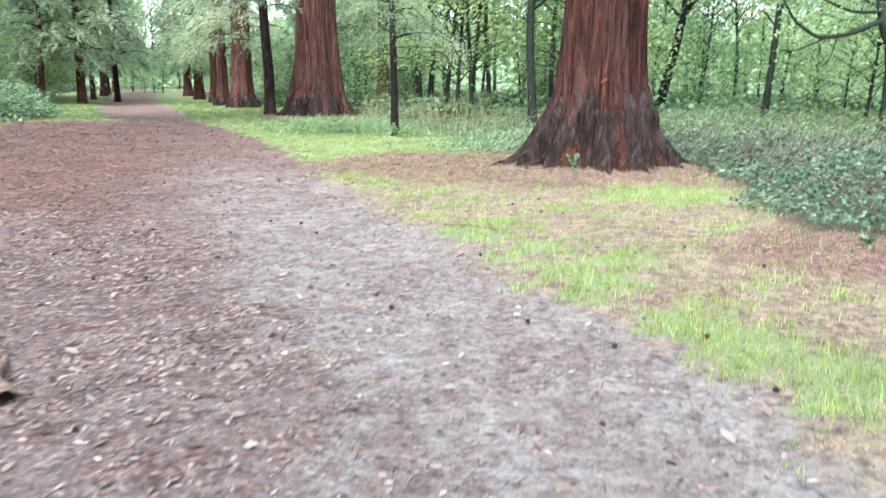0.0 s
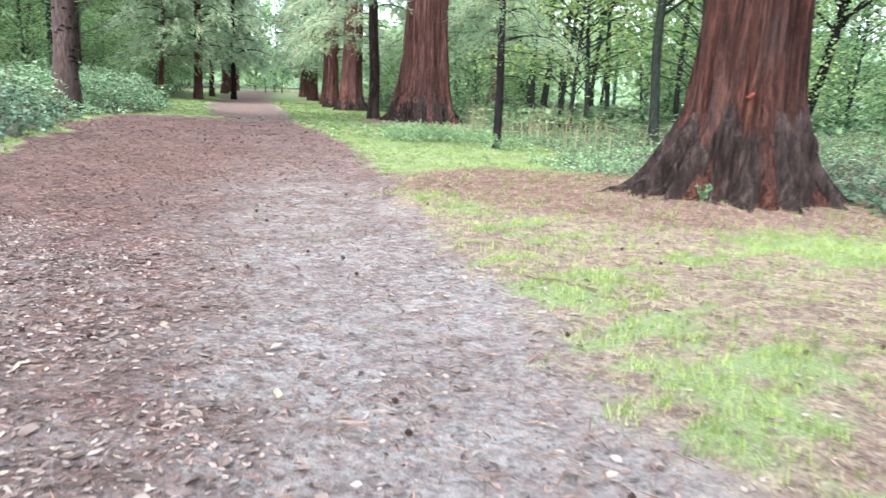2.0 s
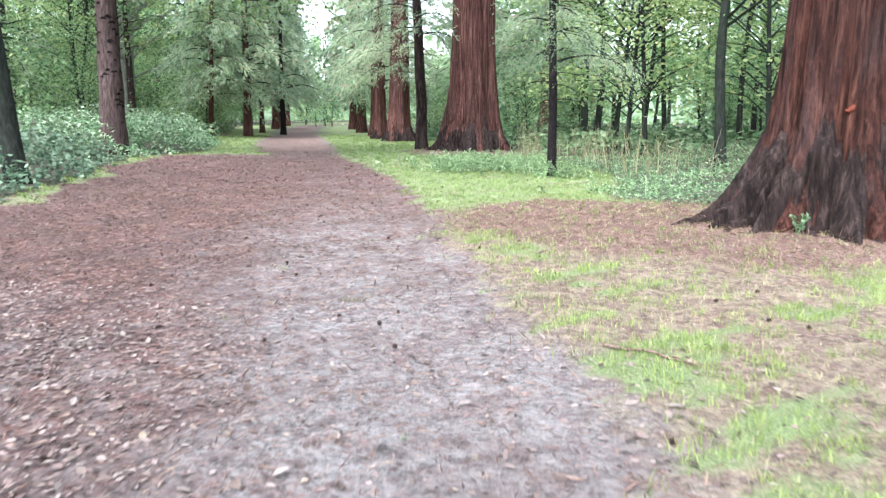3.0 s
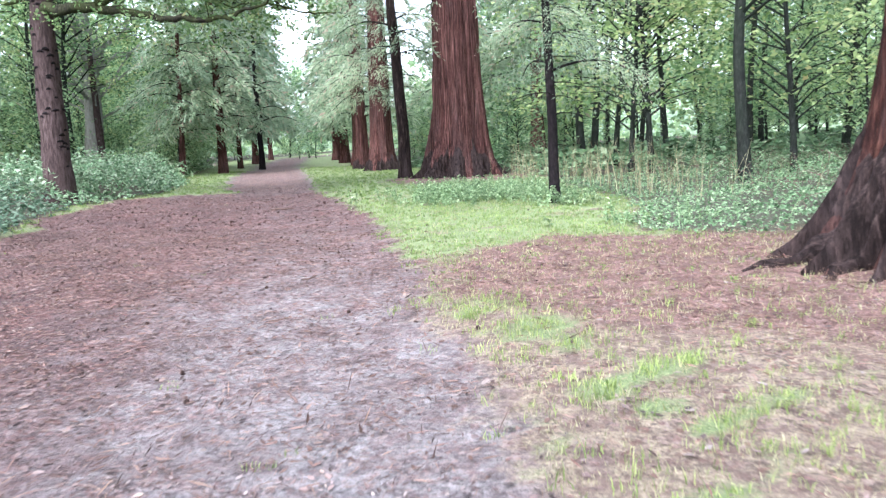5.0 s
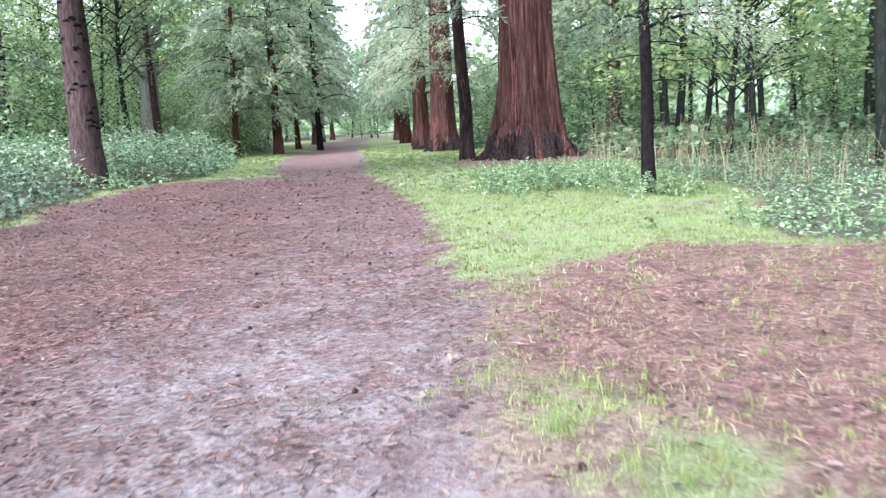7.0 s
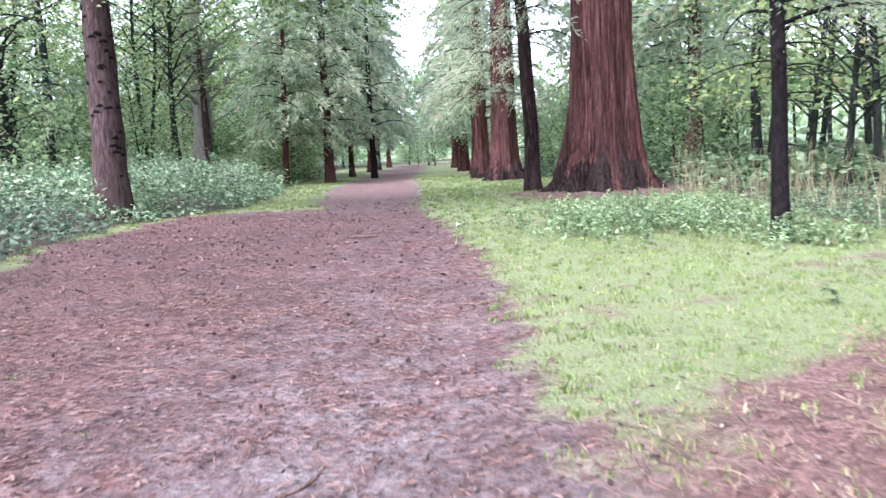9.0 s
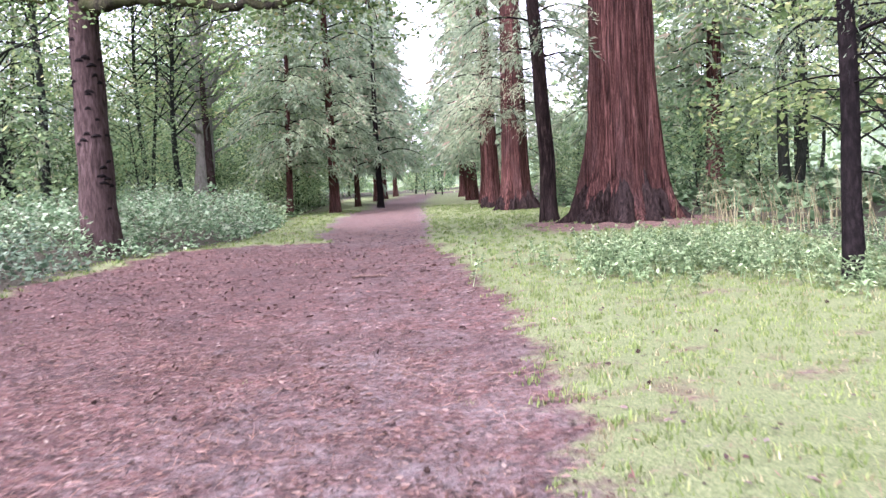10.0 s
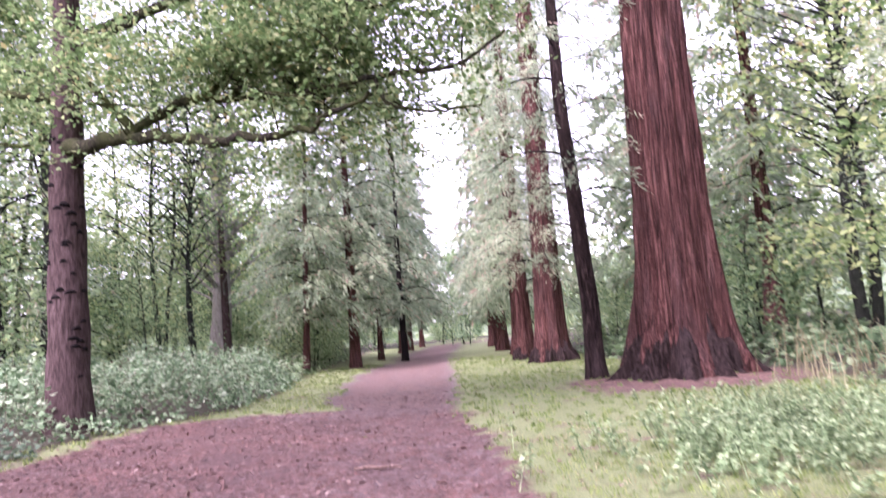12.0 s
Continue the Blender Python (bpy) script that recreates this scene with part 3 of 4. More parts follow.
big_redwood = redwood(2.7, 13.4, lambda h: max(0.68 - 0.016 * h, 0.06) + 0.40 * math.exp(-h / 0.85), 26, "giant redwood with a broad flared foot on a needle mound", 8.0, 4.8, 46, 210, (0.004, 0), 3,
        [(178, 2.0, 0.17, 0.35), (203, 1.75, 0.15, 0.35), (240, 1.45, 0.14, 0.3), (268, 1.5, 0.15, 0.3), (300, 1.4, 0.14, 0.3), (335, 1.25, 0.14, 0.35), (20, 1.25, 0.14, 0.3), (80, 1.6, 0.14, 0.3), (140, 1.7, 0.15, 0.3)], 7, 220, 0.065, 90, (0.85, 1.6), coat=M_SEQ_SHADED)
wound = Geo()
wt = np.linspace(-1, 1, 9)
tube(wound, np.stack([-0.09 + 0.075 * wt, -0.735 + 0.02 * wt ** 2, 1.40 + 0.03 * np.sin(wt * 3)], -1), 0.032 * (1.03 - wt ** 2) ** 0.7, 10, 0.25, 1.0)
tube(wound, np.stack([-0.07 + 0.03 * wt, -0.735 + 0.01 * wt ** 2, 1.43 + 0.06 * wt], -1), 0.024 * (1.03 - wt ** 2) ** 0.7, 10, 0.25, 2.0)
part("bark_wound", wound, M_WOUND, big_redwood, "small orange-red torn bark wound", True)
redwood(-5.4, 32.8, lambda h: max(0.93 - 0.030 * h, 0.07) + 0.33 * math.exp(-h / 1.1), 28, "massive giant redwood with a wide fluted base", 10, 4.5, 44, 520, (0.004, 0), 5,
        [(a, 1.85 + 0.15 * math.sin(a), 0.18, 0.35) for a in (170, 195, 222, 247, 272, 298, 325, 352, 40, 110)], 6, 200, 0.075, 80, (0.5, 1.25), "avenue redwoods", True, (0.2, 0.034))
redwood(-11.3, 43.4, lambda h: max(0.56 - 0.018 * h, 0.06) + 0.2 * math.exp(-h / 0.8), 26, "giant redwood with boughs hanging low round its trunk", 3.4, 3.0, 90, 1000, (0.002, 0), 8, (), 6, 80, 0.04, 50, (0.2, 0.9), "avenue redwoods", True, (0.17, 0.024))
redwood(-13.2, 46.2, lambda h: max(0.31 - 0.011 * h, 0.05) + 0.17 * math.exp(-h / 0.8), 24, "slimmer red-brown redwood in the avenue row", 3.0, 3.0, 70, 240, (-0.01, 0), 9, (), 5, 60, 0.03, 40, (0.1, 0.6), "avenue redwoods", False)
redwood(-15.2, 51.5, lambda h: max(0.31 - 0.011 * h, 0.05) + 0.17 * math.exp(-h / 0.8), 24, "slimmer red-brown redwood in the avenue row", 2.6, 3.2, 70, 240, (0, 0), 10, (), 5, 60, 0.03, 40, None, "avenue redwoods", False)
redwood(-19.0, 60, lambda h: max(0.32 - 0.011 * h, 0.05) + 0.15 * math.exp(-h / 0.8), 24, "distant redwood in the avenue row", 2.4, 2.7, 70, 200, (0, 0), 11, (), 5, 48, 0.03, 30, None, "avenue redwoods", False, (0.6, 0.11))
redwood(-23.5, 71, lambda h: max(0.32 - 0.011 * h, 0.05) + 0.15 * math.exp(-h / 0.8), 24, "distant redwood in the avenue row", 2.4, 2.4, 70, 190, (0, 0), 12, (), 5, 48, 0.03, 30, None, "avenue redwoods", False, (0.7, 0.13))
redwood(-7.2, 46.0, lambda h: max(0.3 - 0.012 * h, 0.04) + 0.2 * math.exp(-h / 0.9), 23, "redwood standing behind the avenue row", 2.6, 3.4, 76, 200, (0, 0), 13, (), 5, 40, 0.03, 30, None, "avenue redwoods", False, (0.55, 0.10))
redwood(-3.4, 43.0, lambda h: max(0.3 - 0.012 * h, 0.04) + 0.2 * math.exp(-h / 0.9), 22, "redwood standing behind the avenue row", 3.0, 3.4, 76, 190, (0, 0), 14, (), 5, 40, 0.03, 30, None, "avenue redwoods", False, (0.55, 0.10))
for k, (x, y, r, h, z0) in enumerate([(-22.1, 47.2, 0.27, 21, 3.1), (-23.2, 44.6, 0.17, 16, 2.3), (-29.9, 68.0, 0.25, 23, 3.0), (-32.6, 75.0, 0.24, 23, 2.8), (-36.6, 86, 0.26, 24, 3), (-25.4, 56.0, 0.16, 19, 2.6)]):
    redwood(x, y, lambda q, r=r, h=h: max(r * (1 - q / h), 0.03) + 0.32 * r * math.exp(-q / 0.5), h, "young red-barked redwood with low spreading boughs", z0, (4.0, 2.6, 3.5, 3.5, 3.5, 3.5)[k], 84, 400 if k < 2 else 180, (0.05 if k == 1 else 0.0, 0), 20 + k, (), 4, 40, 0.02, 30, None, "young redwoods beside the path", k < 2, (0.30, 0.06) if k < 2 else (0.65, 0.12))


def slim_conifer(x, y, r, height, lean, z0, reach, count, per, label, seed, sway=0.05, spray=(0.3, 0.045), material=None):
    rng = np.random.default_rng(seed)
    ob = thing("slim_conifer", x, y, label, "conifer tree", "slim dark conifers")
    g = Geo()
    s = spine(height, lean, sway, 26, seed)
    tube(g, s, r * (1 - 0.85 * s[:, 2] / height) + 0.35 * r * np.exp(-s[:, 2] / 0.3), 14, 0.07, seed)
    part("trunk", g, material or M_DARK, ob, "slim dark trunk", True)
    dress(ob, boughs(rng, z0, height, count, reach, 0.22, per, spray, 0.3, 0.42), lambda v: np.stack([np.interp(v[:, 2], s[:, 2], s[:, 0]), np.interp(v[:, 2], s[:, 2], s[:, 1]), 0 * v[:, 2]], -1), True)
    for k in range(26):
        stub = Geo()
        a, z, L = rng.uniform(0, 6.3), rng.uniform(1.2, z0 + 2), rng.uniform(0.3, 1.3)
        o = np.array([np.interp(z, s[:, 2], s[:, 0]), np.interp(z, s[:, 2], s[:, 1]), z])
        t = np.linspace(0, 1, 5)[:, None]
        tube(stub, o + t * L * np.array([math.cos(a), math.sin(a), 0.15]) - t ** 2 * [0, 0, 0.3 * L], np.linspace(0.014, 0.004, 5), 4)
        part("dead_twig", stub, M_DARK, ob, "bare dead side twig")
    return ob


slim_conifer(-1.4, 21.9, 0.11, 13, (-0.045, 0), 2.5, 1.7, 44, 1500, "slim dark conifer with feathery boughs beside the grass", 31, 0.05, (0.085, 0.0105))
slim_conifer(-7.45, 33.0, 0.23, 18, (-0.022, 0.0), 4.4, 1.9, 56, 360, "leaning dark conifer at the foot of a giant redwood", 32, 0.07, (0.2, 0.032), M_ROOT)
slim_conifer(-27.6, 32.6, 0.52, 17, (-0.11, 0.02), 2.2, 4.2, 46, 260, "dark broad-based conifer leaning away behind the brambles", 34, 0.06, (0.26, 0.05))
slim_conifer(-22.9, 54.2, 0.2, 16, (0, 0), 3.0, 3.0, 40, 220, "dark conifer at the far edge of the path", 33)


# ---- the scarred tree with its long mossy limb ----
def scarred_tree(x, y):
    rng = np.random.default_rng(41)
    ob = thing("scarred_tree", x, y, "brown-barked tree with knotty branch scars and a long mossy limb", "tree")
    g = Geo()
    s = spine(17, (0.018, 0), 0.06, 40, 2.0)
    tube(g, s, 0.42 * (1 - 0.8 * s[:, 2] / 17) + 0.10 * np.exp(-s[:, 2] / 0.4), 26, 0.05, 1.0)
    part("trunk", g, M_SCAR, ob, "brown trunk ringed with scars", True)
    for k in range(46):
        z, a = rng.uniform(0.7, 6.5), rng.uniform(3.6, 6.6)
        r = 0.42 * (1 - 0.8 * z / 17) * 0.98
        q = Geo()
        t = np.linspace(-1, 1, 7)
        aa = a + t * rng.uniform(0.16, 0.4)
        tube(q, np.stack([np.interp(z, s[:, 2], s[:, 0]) + np.cos(aa) * r, np.interp(z, s[:, 2], s[:, 1]) + np.sin(aa) * r, z - 0.05 * t ** 2], -1), 0.036 * (1.02 - t ** 2) + 0.004, 8, 0.2, k)
        part("branch_scar", q, M_DARK, ob, "dark knotty branch scar", True)
    tips = []

    def limb(p, r0, r1, target=None):
        p = np.array(p, float) + [0, 0, 0.25]
        t = np.linspace(0, 1, len(p))
        u = np.linspace(0, 1, 5 * len(p))
        q = np.stack([np.interp(u, t, p[:, k]) for k in range(3)], -1)
        for _ in range(3):
            q[1:-1] = (q[:-2] + 2 * q[1:-1] + q[2:]) / 4
        q[1:-1] += rng.normal(size=(len(q) - 2, 3)) * r0 * 0.22
        g = target or Geo()
        tube(g, q, np.linspace(r0, r1, len(q)), 9, 0.12, p[0, 0])
        if target is None:
            part("branch", g, M_MOSS, ob, "crooked dark branch", True)
        tips.extend(q[len(q) // 3::2])
    main = Geo()
    limb([(0.25, -0.1, 5.35), (1.3, -0.3, 5.25), (2.4, -0.5, 5.15), (3.6, -0.6, 4.85), (5.0, -0.6, 4.6), (6.4, -0.7, 4.62), (7.4, -0.8, 4.9)], 0.17, 0.03, main)
    part("limb", main, M_MOSS, ob, "long level limb green with moss", True)
    limb([(2.2, -0.5, 5.2), (3.3, -0.2, 5.75), (4.3, 0.1, 5.65), (5.5, 0.2, 5.45), (7.0, 0.2, 5.55), (8.6, 0.1, 5.3), (9.4, 0, 5.7)], 0.10, 0.02)
    limb([(3.6, 0, 5.7), (4.1, 0.3, 6.4), (5.0, 0.4, 6.5), (5.4, 0.4, 6.8)], 0.06, 0.02)
    limb([(4.2, 0.1, 5.7), (4.9, -0.2, 6.3), (6.0, -0.2, 6.6), (7.6, -0.2, 6.5), (8.8, -0.2, 6.9)], 0.06, 0.015)
    limb([(7.0, 0.2, 5.5), (7.3, 0.0, 4.9), (8.2, -0.1, 4.6), (9.0, -0.2, 4.55)], 0.04, 0.012)
    limb([(2.4, -0.5, 5.2), (1.9, -0.7, 5.9), (1.2, -0.8, 6.6)], 0.09, 0.03)
    limb([(0, 0, 6.4), (-1.0, -0.6, 6.6), (-2.2, -1.0, 6.3), (-3.4, -1.2, 6.5)], 0.10, 0.02)
    limb([(0, 0, 5.8), (-0.8, -0.2, 5.5), (-1.6, -0.4, 5.7), (-2.6, -0.5, 5.4)], 0.06, 0.015)
    limb([(0, 0, 7.2), (1.8, 0.4, 7.9), (4.0, 0.6, 8.2), (6.2, 0.8, 8.0), (8.0, 0.8, 8.4)], 0.11, 0.02)
    limb([(0, 0, 8.5), (2.0, -1.2, 9.6), (4.2, -2.0, 10.2)], 0.10, 0.02)
    limb([(0, 0, 8.8), (-2.0, 0.5, 9.8), (-4.0, 1.0, 10.4)], 0.10, 0.02)
    limb([(0, 0, 7.6), (2.5, 1.5, 8.8), (5.0, 2.5, 9.2)], 0.09, 0.02)
    limb([(0, 0, 9.2), (2.5, 2.0, 10.5), (5.5, 3.0, 11.0)], 0.09, 0.02)
    limb([(0, 0, 7.0), (-2.5, 1.0, 7.8), (-5.0, 1.5, 8.2)], 0.09, 0.02)
    limb([(0, 0, 9.5), (2.0, 3.5, 10.5), (3.0, 6.0, 10.8)], 0.09, 0.02)
    limb([(0, 0, 11), (2.5, -0.5, 12.2), (5.0, -1.0, 12.6)], 0.08, 0.02)
    limb([(0, 0, 10), (0.5, 2.5, 11.5), (1.0, 4.0, 12.5)], 0.09, 0.02)
    limbs = Geo()
    for k in range(320):
        o = tips[rng.integers(len(tips))]
        d = rnd_dirs(rng, 1, 0.5)[0] * rng.uniform(0.5, 1.4)
        t = np.linspace(0, 1, 5)[:, None]
        q = o + t * d + 0.1 * rng.normal(size=(5, 3)) * t
        tube(limbs, q, np.linspace(0.018, 0.004, 5), 4)
        tips.extend(q[2:])
    tagged(part("twiggery", limbs, M_MOSS, ob, "fine dark crooked twigs", True), "", "", "", "stuff")
    leaves = Geo()
    c = np.array(tips)[rng.integers(len(tips), size=7600)] + rng.normal(size=(7600, 3)) * [0.6, 0.6, 0.45]
    c = c[(c[:, 2] > 6.3) | (rng.random(7600) < 0.12)]
    p = (c[:, None] + rng.normal(size=(len(c), 16, 3)) * [0.22, 0.22, 0.12]).reshape(-1, 3)
    k = rng.uniform(0.7, 1.3, len(p))
    kites(leaves, p, rnd_dirs(rng, len(p), 0.6), rnd_dirs(rng, len(p)), 0.12 * k, 0.07 * k)
    tagged(part("foliage", leaves, M_BROAD, ob, "yellow-green lobed leaves in loose tufts"), "", "", "", "stuff")


scarred_tree(-16.2, 25.8)


# ---- woodland trees ----
def wood_tree(name, height, z0, spread, r, clusters, per, size, seed, material, trunk_material, label, lean=(0, 0), group="woodland trees", category="tree", sway=0.15, flat=0.14, stray=0.75, far=True):
    """A tapered trunk, limbs that fork, and layered leaf clusters with gaps between."""
    rng = np.random.default_rng(seed)
    ob = tagged(new(name), label, category, group)
    g = Geo()
    s = spine(height * 0.95, lean, sway, 22, seed)
    rad = r * (1 - 0.88 * s[:, 2] / height) + 0.3 * r * np.exp(-s[:, 2] / 0.35)
    tube(g, s, rad, 10 if far else 20, 0.06, seed)
    part("trunk", g, trunk_material, ob, "", True)
    limbs, green = Geo(), Geo()
    for i in range(clusters):
        f = (i + rng.random()) / clusters
        z = z0 + (height - z0) * f ** 0.9
        a = i * 2.399 + rng.normal() * 0.5
        d = spread * (1 - 0.55 * max(f - 0.35, 0)) * math.sqrt(rng.uniform(0.08, 1.0))
        o = np.array([np.interp(z, s[:, 2], s[:, 0]), np.interp(z, s[:, 2], s[:, 1]), z])
        c = o + [math.cos(a) * d, math.sin(a) * d, 0.12 * d + rng.normal() * 0.25]
        t = np.linspace(0, 1, 6)[:, None]
        b0 = o - [0, 0, min(0.35 * d, z * 0.3)]
        p = b0 + t * (c - b0) + np.sin(t * 3.1) * [0, 0, 0.12 * d] + rng.normal(size=(6, 3)) * 0.05 * d * np.sin(t * 3.1)
        tube(limbs, p[::2] if far else p, np.linspace(min(0.014 * d + 0.02, 0.35 * r), 0.006, 6)[::2] if far else np.linspace(min(0.014 * d + 0.02, 0.35 * r), 0.006, 6), 3 if far else 5)
        n = int(per * rng.uniform(0.5, 1.4))
        w = stray * rng.uniform(0.6, 1.3)
        at = c + rng.normal(size=(n, 3)) * [w, w, flat + 0.1 * w]
        at[:, 2] -= 0.12 * np.hypot(at[:, 0] - c[0], at[:, 1] - c[1])
        k = size * rng.uniform(0.6, 1.4, n)
        way = rnd_dirs(rng, n, 0.45)
        kites(green, at, way, np.stack([rng.normal(size=n) * 0.5, rng.normal(size=n) * 0.5, np.ones(n)], -1)[:, [1, 0, 2]] * 0.6 + rnd_dirs(rng, n) * 0.5, k, k * 0.6)
    tagged(part("branchwork", limbs, trunk_material, ob), "", "", "", "stuff")
    tagged(part("crown", green, material, ob), "", "", "", "stuff")
    return ob


KINDS = [
    wood_tree("understorey_tree", 6.5, 1.0, 2.3, 0.055, 50, 72, 0.14, 51, M_COOL, M_THIN, "slender understorey tree with layered green leaves"),
    wood_tree("understorey_tree", 8.5, 1.6, 2.6, 0.085, 50, 72, 0.15, 52, M_BROAD, M_THIN, "thin woodland tree with pale green leaf layers"),
    wood_tree("woodland_tree", 15.0, 4.5, 3.8, 0.15, 60, 76, 0.155, 53, M_BROAD, M_THIN, "tall dark-stemmed woodland tree with an airy crown"),
    wood_tree("woodland_tree", 17.0, 5.5, 4.2, 0.11, 60, 76, 0.155, 54, M_COOL, M_THIN, "tall dark-stemmed woodland tree with an airy crown", (0.05, 0.0)),
    wood_tree("understorey_shrub", 3.6, 0.3, 1.9, 0.04, 36, 54, 0.165, 55, M_COOL, M_THIN, "leafy woodland shrub of low arching stems", (0, 0), "woodland shrubs", "shrub"),
    wood_tree("woodland_tree", 16.0, 3.0, 4.2, 0.15, 34, 62, 0.42, 56, M_COOL, M_THIN, "distant woodland tree with a pale green crown", (0, 0), "woodland trees", "tree", 0.15, 0.3, 0.95),
]
used = set()


def plant(kind, x, y, turn, size, lean=0.0):
    src = KINDS[kind]
    m = pose(x, y, float(ground_z(x, y)) - 0.05, lean, 0, turn) @ Matrix.Scale(size, 4)
    if kind not in used:
        used.add(kind)
        src.matrix_basis = m
    else:
        c = copy_thing(src, m)
        c.scale = (size, size, size)


# stems that stand out singly
for kind, x, y, turn, size, lean in [(2, 2.9, 25.0, 10, 1.0, 0), (1, 1.1, 30.9, 80, 1.2, 0), (1, 0.5, 31.1, 160, 1.1, 0), (2, 12.0, 29.0, 120, 0.95, 0),
                                     (1, 0.1, 35.7, 200, 1.3, 0), (2, -11.6, 16.3, 60, 1.35, 0), (3, -33.2, 46.5, 40, 1.1, 0), (2, -31.2, 46.5, 40, 1.2, 0), (3, -29.5, 36.0, 150, 1.7, 0),
                                     (2, -1.2, 38.5, 70, 1.2, 0), (3, 2.4, 41.0, 250, 1.15, 0), (3, -36.0, 40.0, 20, 1.3, 0), (3, -40.0, 49.0, 80, 1.3, 0), (3, -30.0, 57.0, 170, 1.3, 0), (2, -25.5, 31.0, 20, 1.1, 0), (3, -29.0, 29.0, 200, 1.1, 0), (3, 5.0, 36.0, 300, 1.1, 0), (2, -0.8, 40.0, 210, 1.1, 0)]:
    plant(kind, x, y, turn, size, lean)
rng = np.random.default_rng(77)
spots = []


def scatter(n, x0, x1, y0, y1, kinds, gap, margin_r=1.5, margin_l=1.5, sizes=(0.8, 1.25)):
    tries, made = 0, 0
    while made < n and tries < 4000:
        tries += 1
        x, y = rng.uniform(x0, x1), rng.uniform(y0, y1)
        _, _, wr, wl_ = edges(x, y)
        if not (wr > margin_r or wl_ > margin_l) or math.hypot(x - BIG[0], y - BIG[1]) < 4.5:
            continue
        if y > 20 and x < -5 and abs((x + 1.5) * 0.803 + (y - 9) * 0.596) < 3.0 and y < 52:
            continue
        if y > 55 and abs((x + 3) * 0.923 + (y - 13) * 0.385) < 4.5:
            continue
        if any((x - a) ** 2 + (y - b) ** 2 < gap * gap for a, b in spots):
            continue
        spots.append((x, y))
        plant(kinds[rng.integers(len(kinds))], x, y, rng.uniform(0, 360), rng.uniform(*sizes))
        made += 1


scatter(31, -6, 22, 27, 56, (0, 1, 0, 1, 3, 3, 4), 2.1, 2.0)
scatter(9, 11, 22, 8, 27, (1, 3, 0, 4), 3.0, 5.0)
scatter(25, -50, -24, 38, 70, (0, 1, 1, 4, 0), 2.2, 2.0, 4.5)
scatter(14, -44, -24, 18, 42, (1, 0, 0, 4), 2.8, 2.0, 8.0, (0.9, 1.4))
scatter(9, -46, -29, 22, 66, (5, 5, 3), 2.6, 2.0, 7.0)
scatter(16, -34, -22, 44, 84, (4, 0, 4), 1.7, 2.0, 0.3, (0.8, 1.3))
scatter(14, -22, -2, 42, 74, (4, 0, 4), 1.7, 0.4, 9.0, (0.8, 1.3))
scatter(22, -14, 26, 56, 95, (5,), 3.2, 2.5)
scatter(20, -75, -38, 56, 105, (5,), 3.2, 2.5, 3.0)
scatter(6, -52, -40, 20, 50, (5,), 3.2, 2.5, 3.0)
scatter(14, 4, 26, 36, 58, (4, 4, 0), 2.0, 3.0, 9.0, (0.9, 1.5))
scatter(6, -20, 20, -22, -6, (5,), 5.0, 3.0, 4.0)

for kind, x, y, size in [(5, -47, 95, 1.0), (4, -43.5, 91, 1.2), (4, -34.0, 88, 1.2), (4, -30.5, 84, 1.3), (4, -49, 97, 1.6), (4, -46, 112, 0.8), (4, -43, 110, 0.7), (5, -39.0, 97, 0.78), (5, -35.2, 94, 0.7), (5, -44.5, 119, 0.95), (5, -40, 117, 0.8), (5, -49, 121, 0.85), (5, -53, 122, 1.0), (5, -37, 112, 0.9)]:
    plant(kind, x, y, x * 37 % 360, size)
beech = wood_tree("beech_tree", 19, 5.0, 6.5, 0.66, 130, 100, 0.22, 61, M_BROAD, M_GREY, "large pale grey smooth-barked beech behind the brambles", (0.01, 0), "", "tree", 0.1, 0.14, 0.75, False)
stem = Geo()
sz = np.linspace(-0.1, 9, 14)
tube(stem, np.stack([0.60 - 0.02 * sz, -0.42 + 0.01 * sz, sz], -1), 0.27 - 0.014 * sz + 0.12 * np.exp(-np.maximum(sz, 0) / 0.4), 16, 0.06, 2.0)
part("second_stem", stem, M_SCAR, beech, "brown bare second stem", True)
beech.matrix_basis = pose(-32.9, 50.5, 0, 0, 0, 20)

leaner = wood_tree("leaning_tree", 15, 4.5, 3.6, 0.2, 60, 90, 0.2, 63, M_BROAD, M_DARK, "dark tree leaning steeply at the wood edge", (0.19, 0.0), "", "tree", 0.08, 0.14, 0.75, False)
leaner.matrix_basis = pose(8.6, 31.5, float(ground_z(8.6, 31.5)), 0, 0, 0)


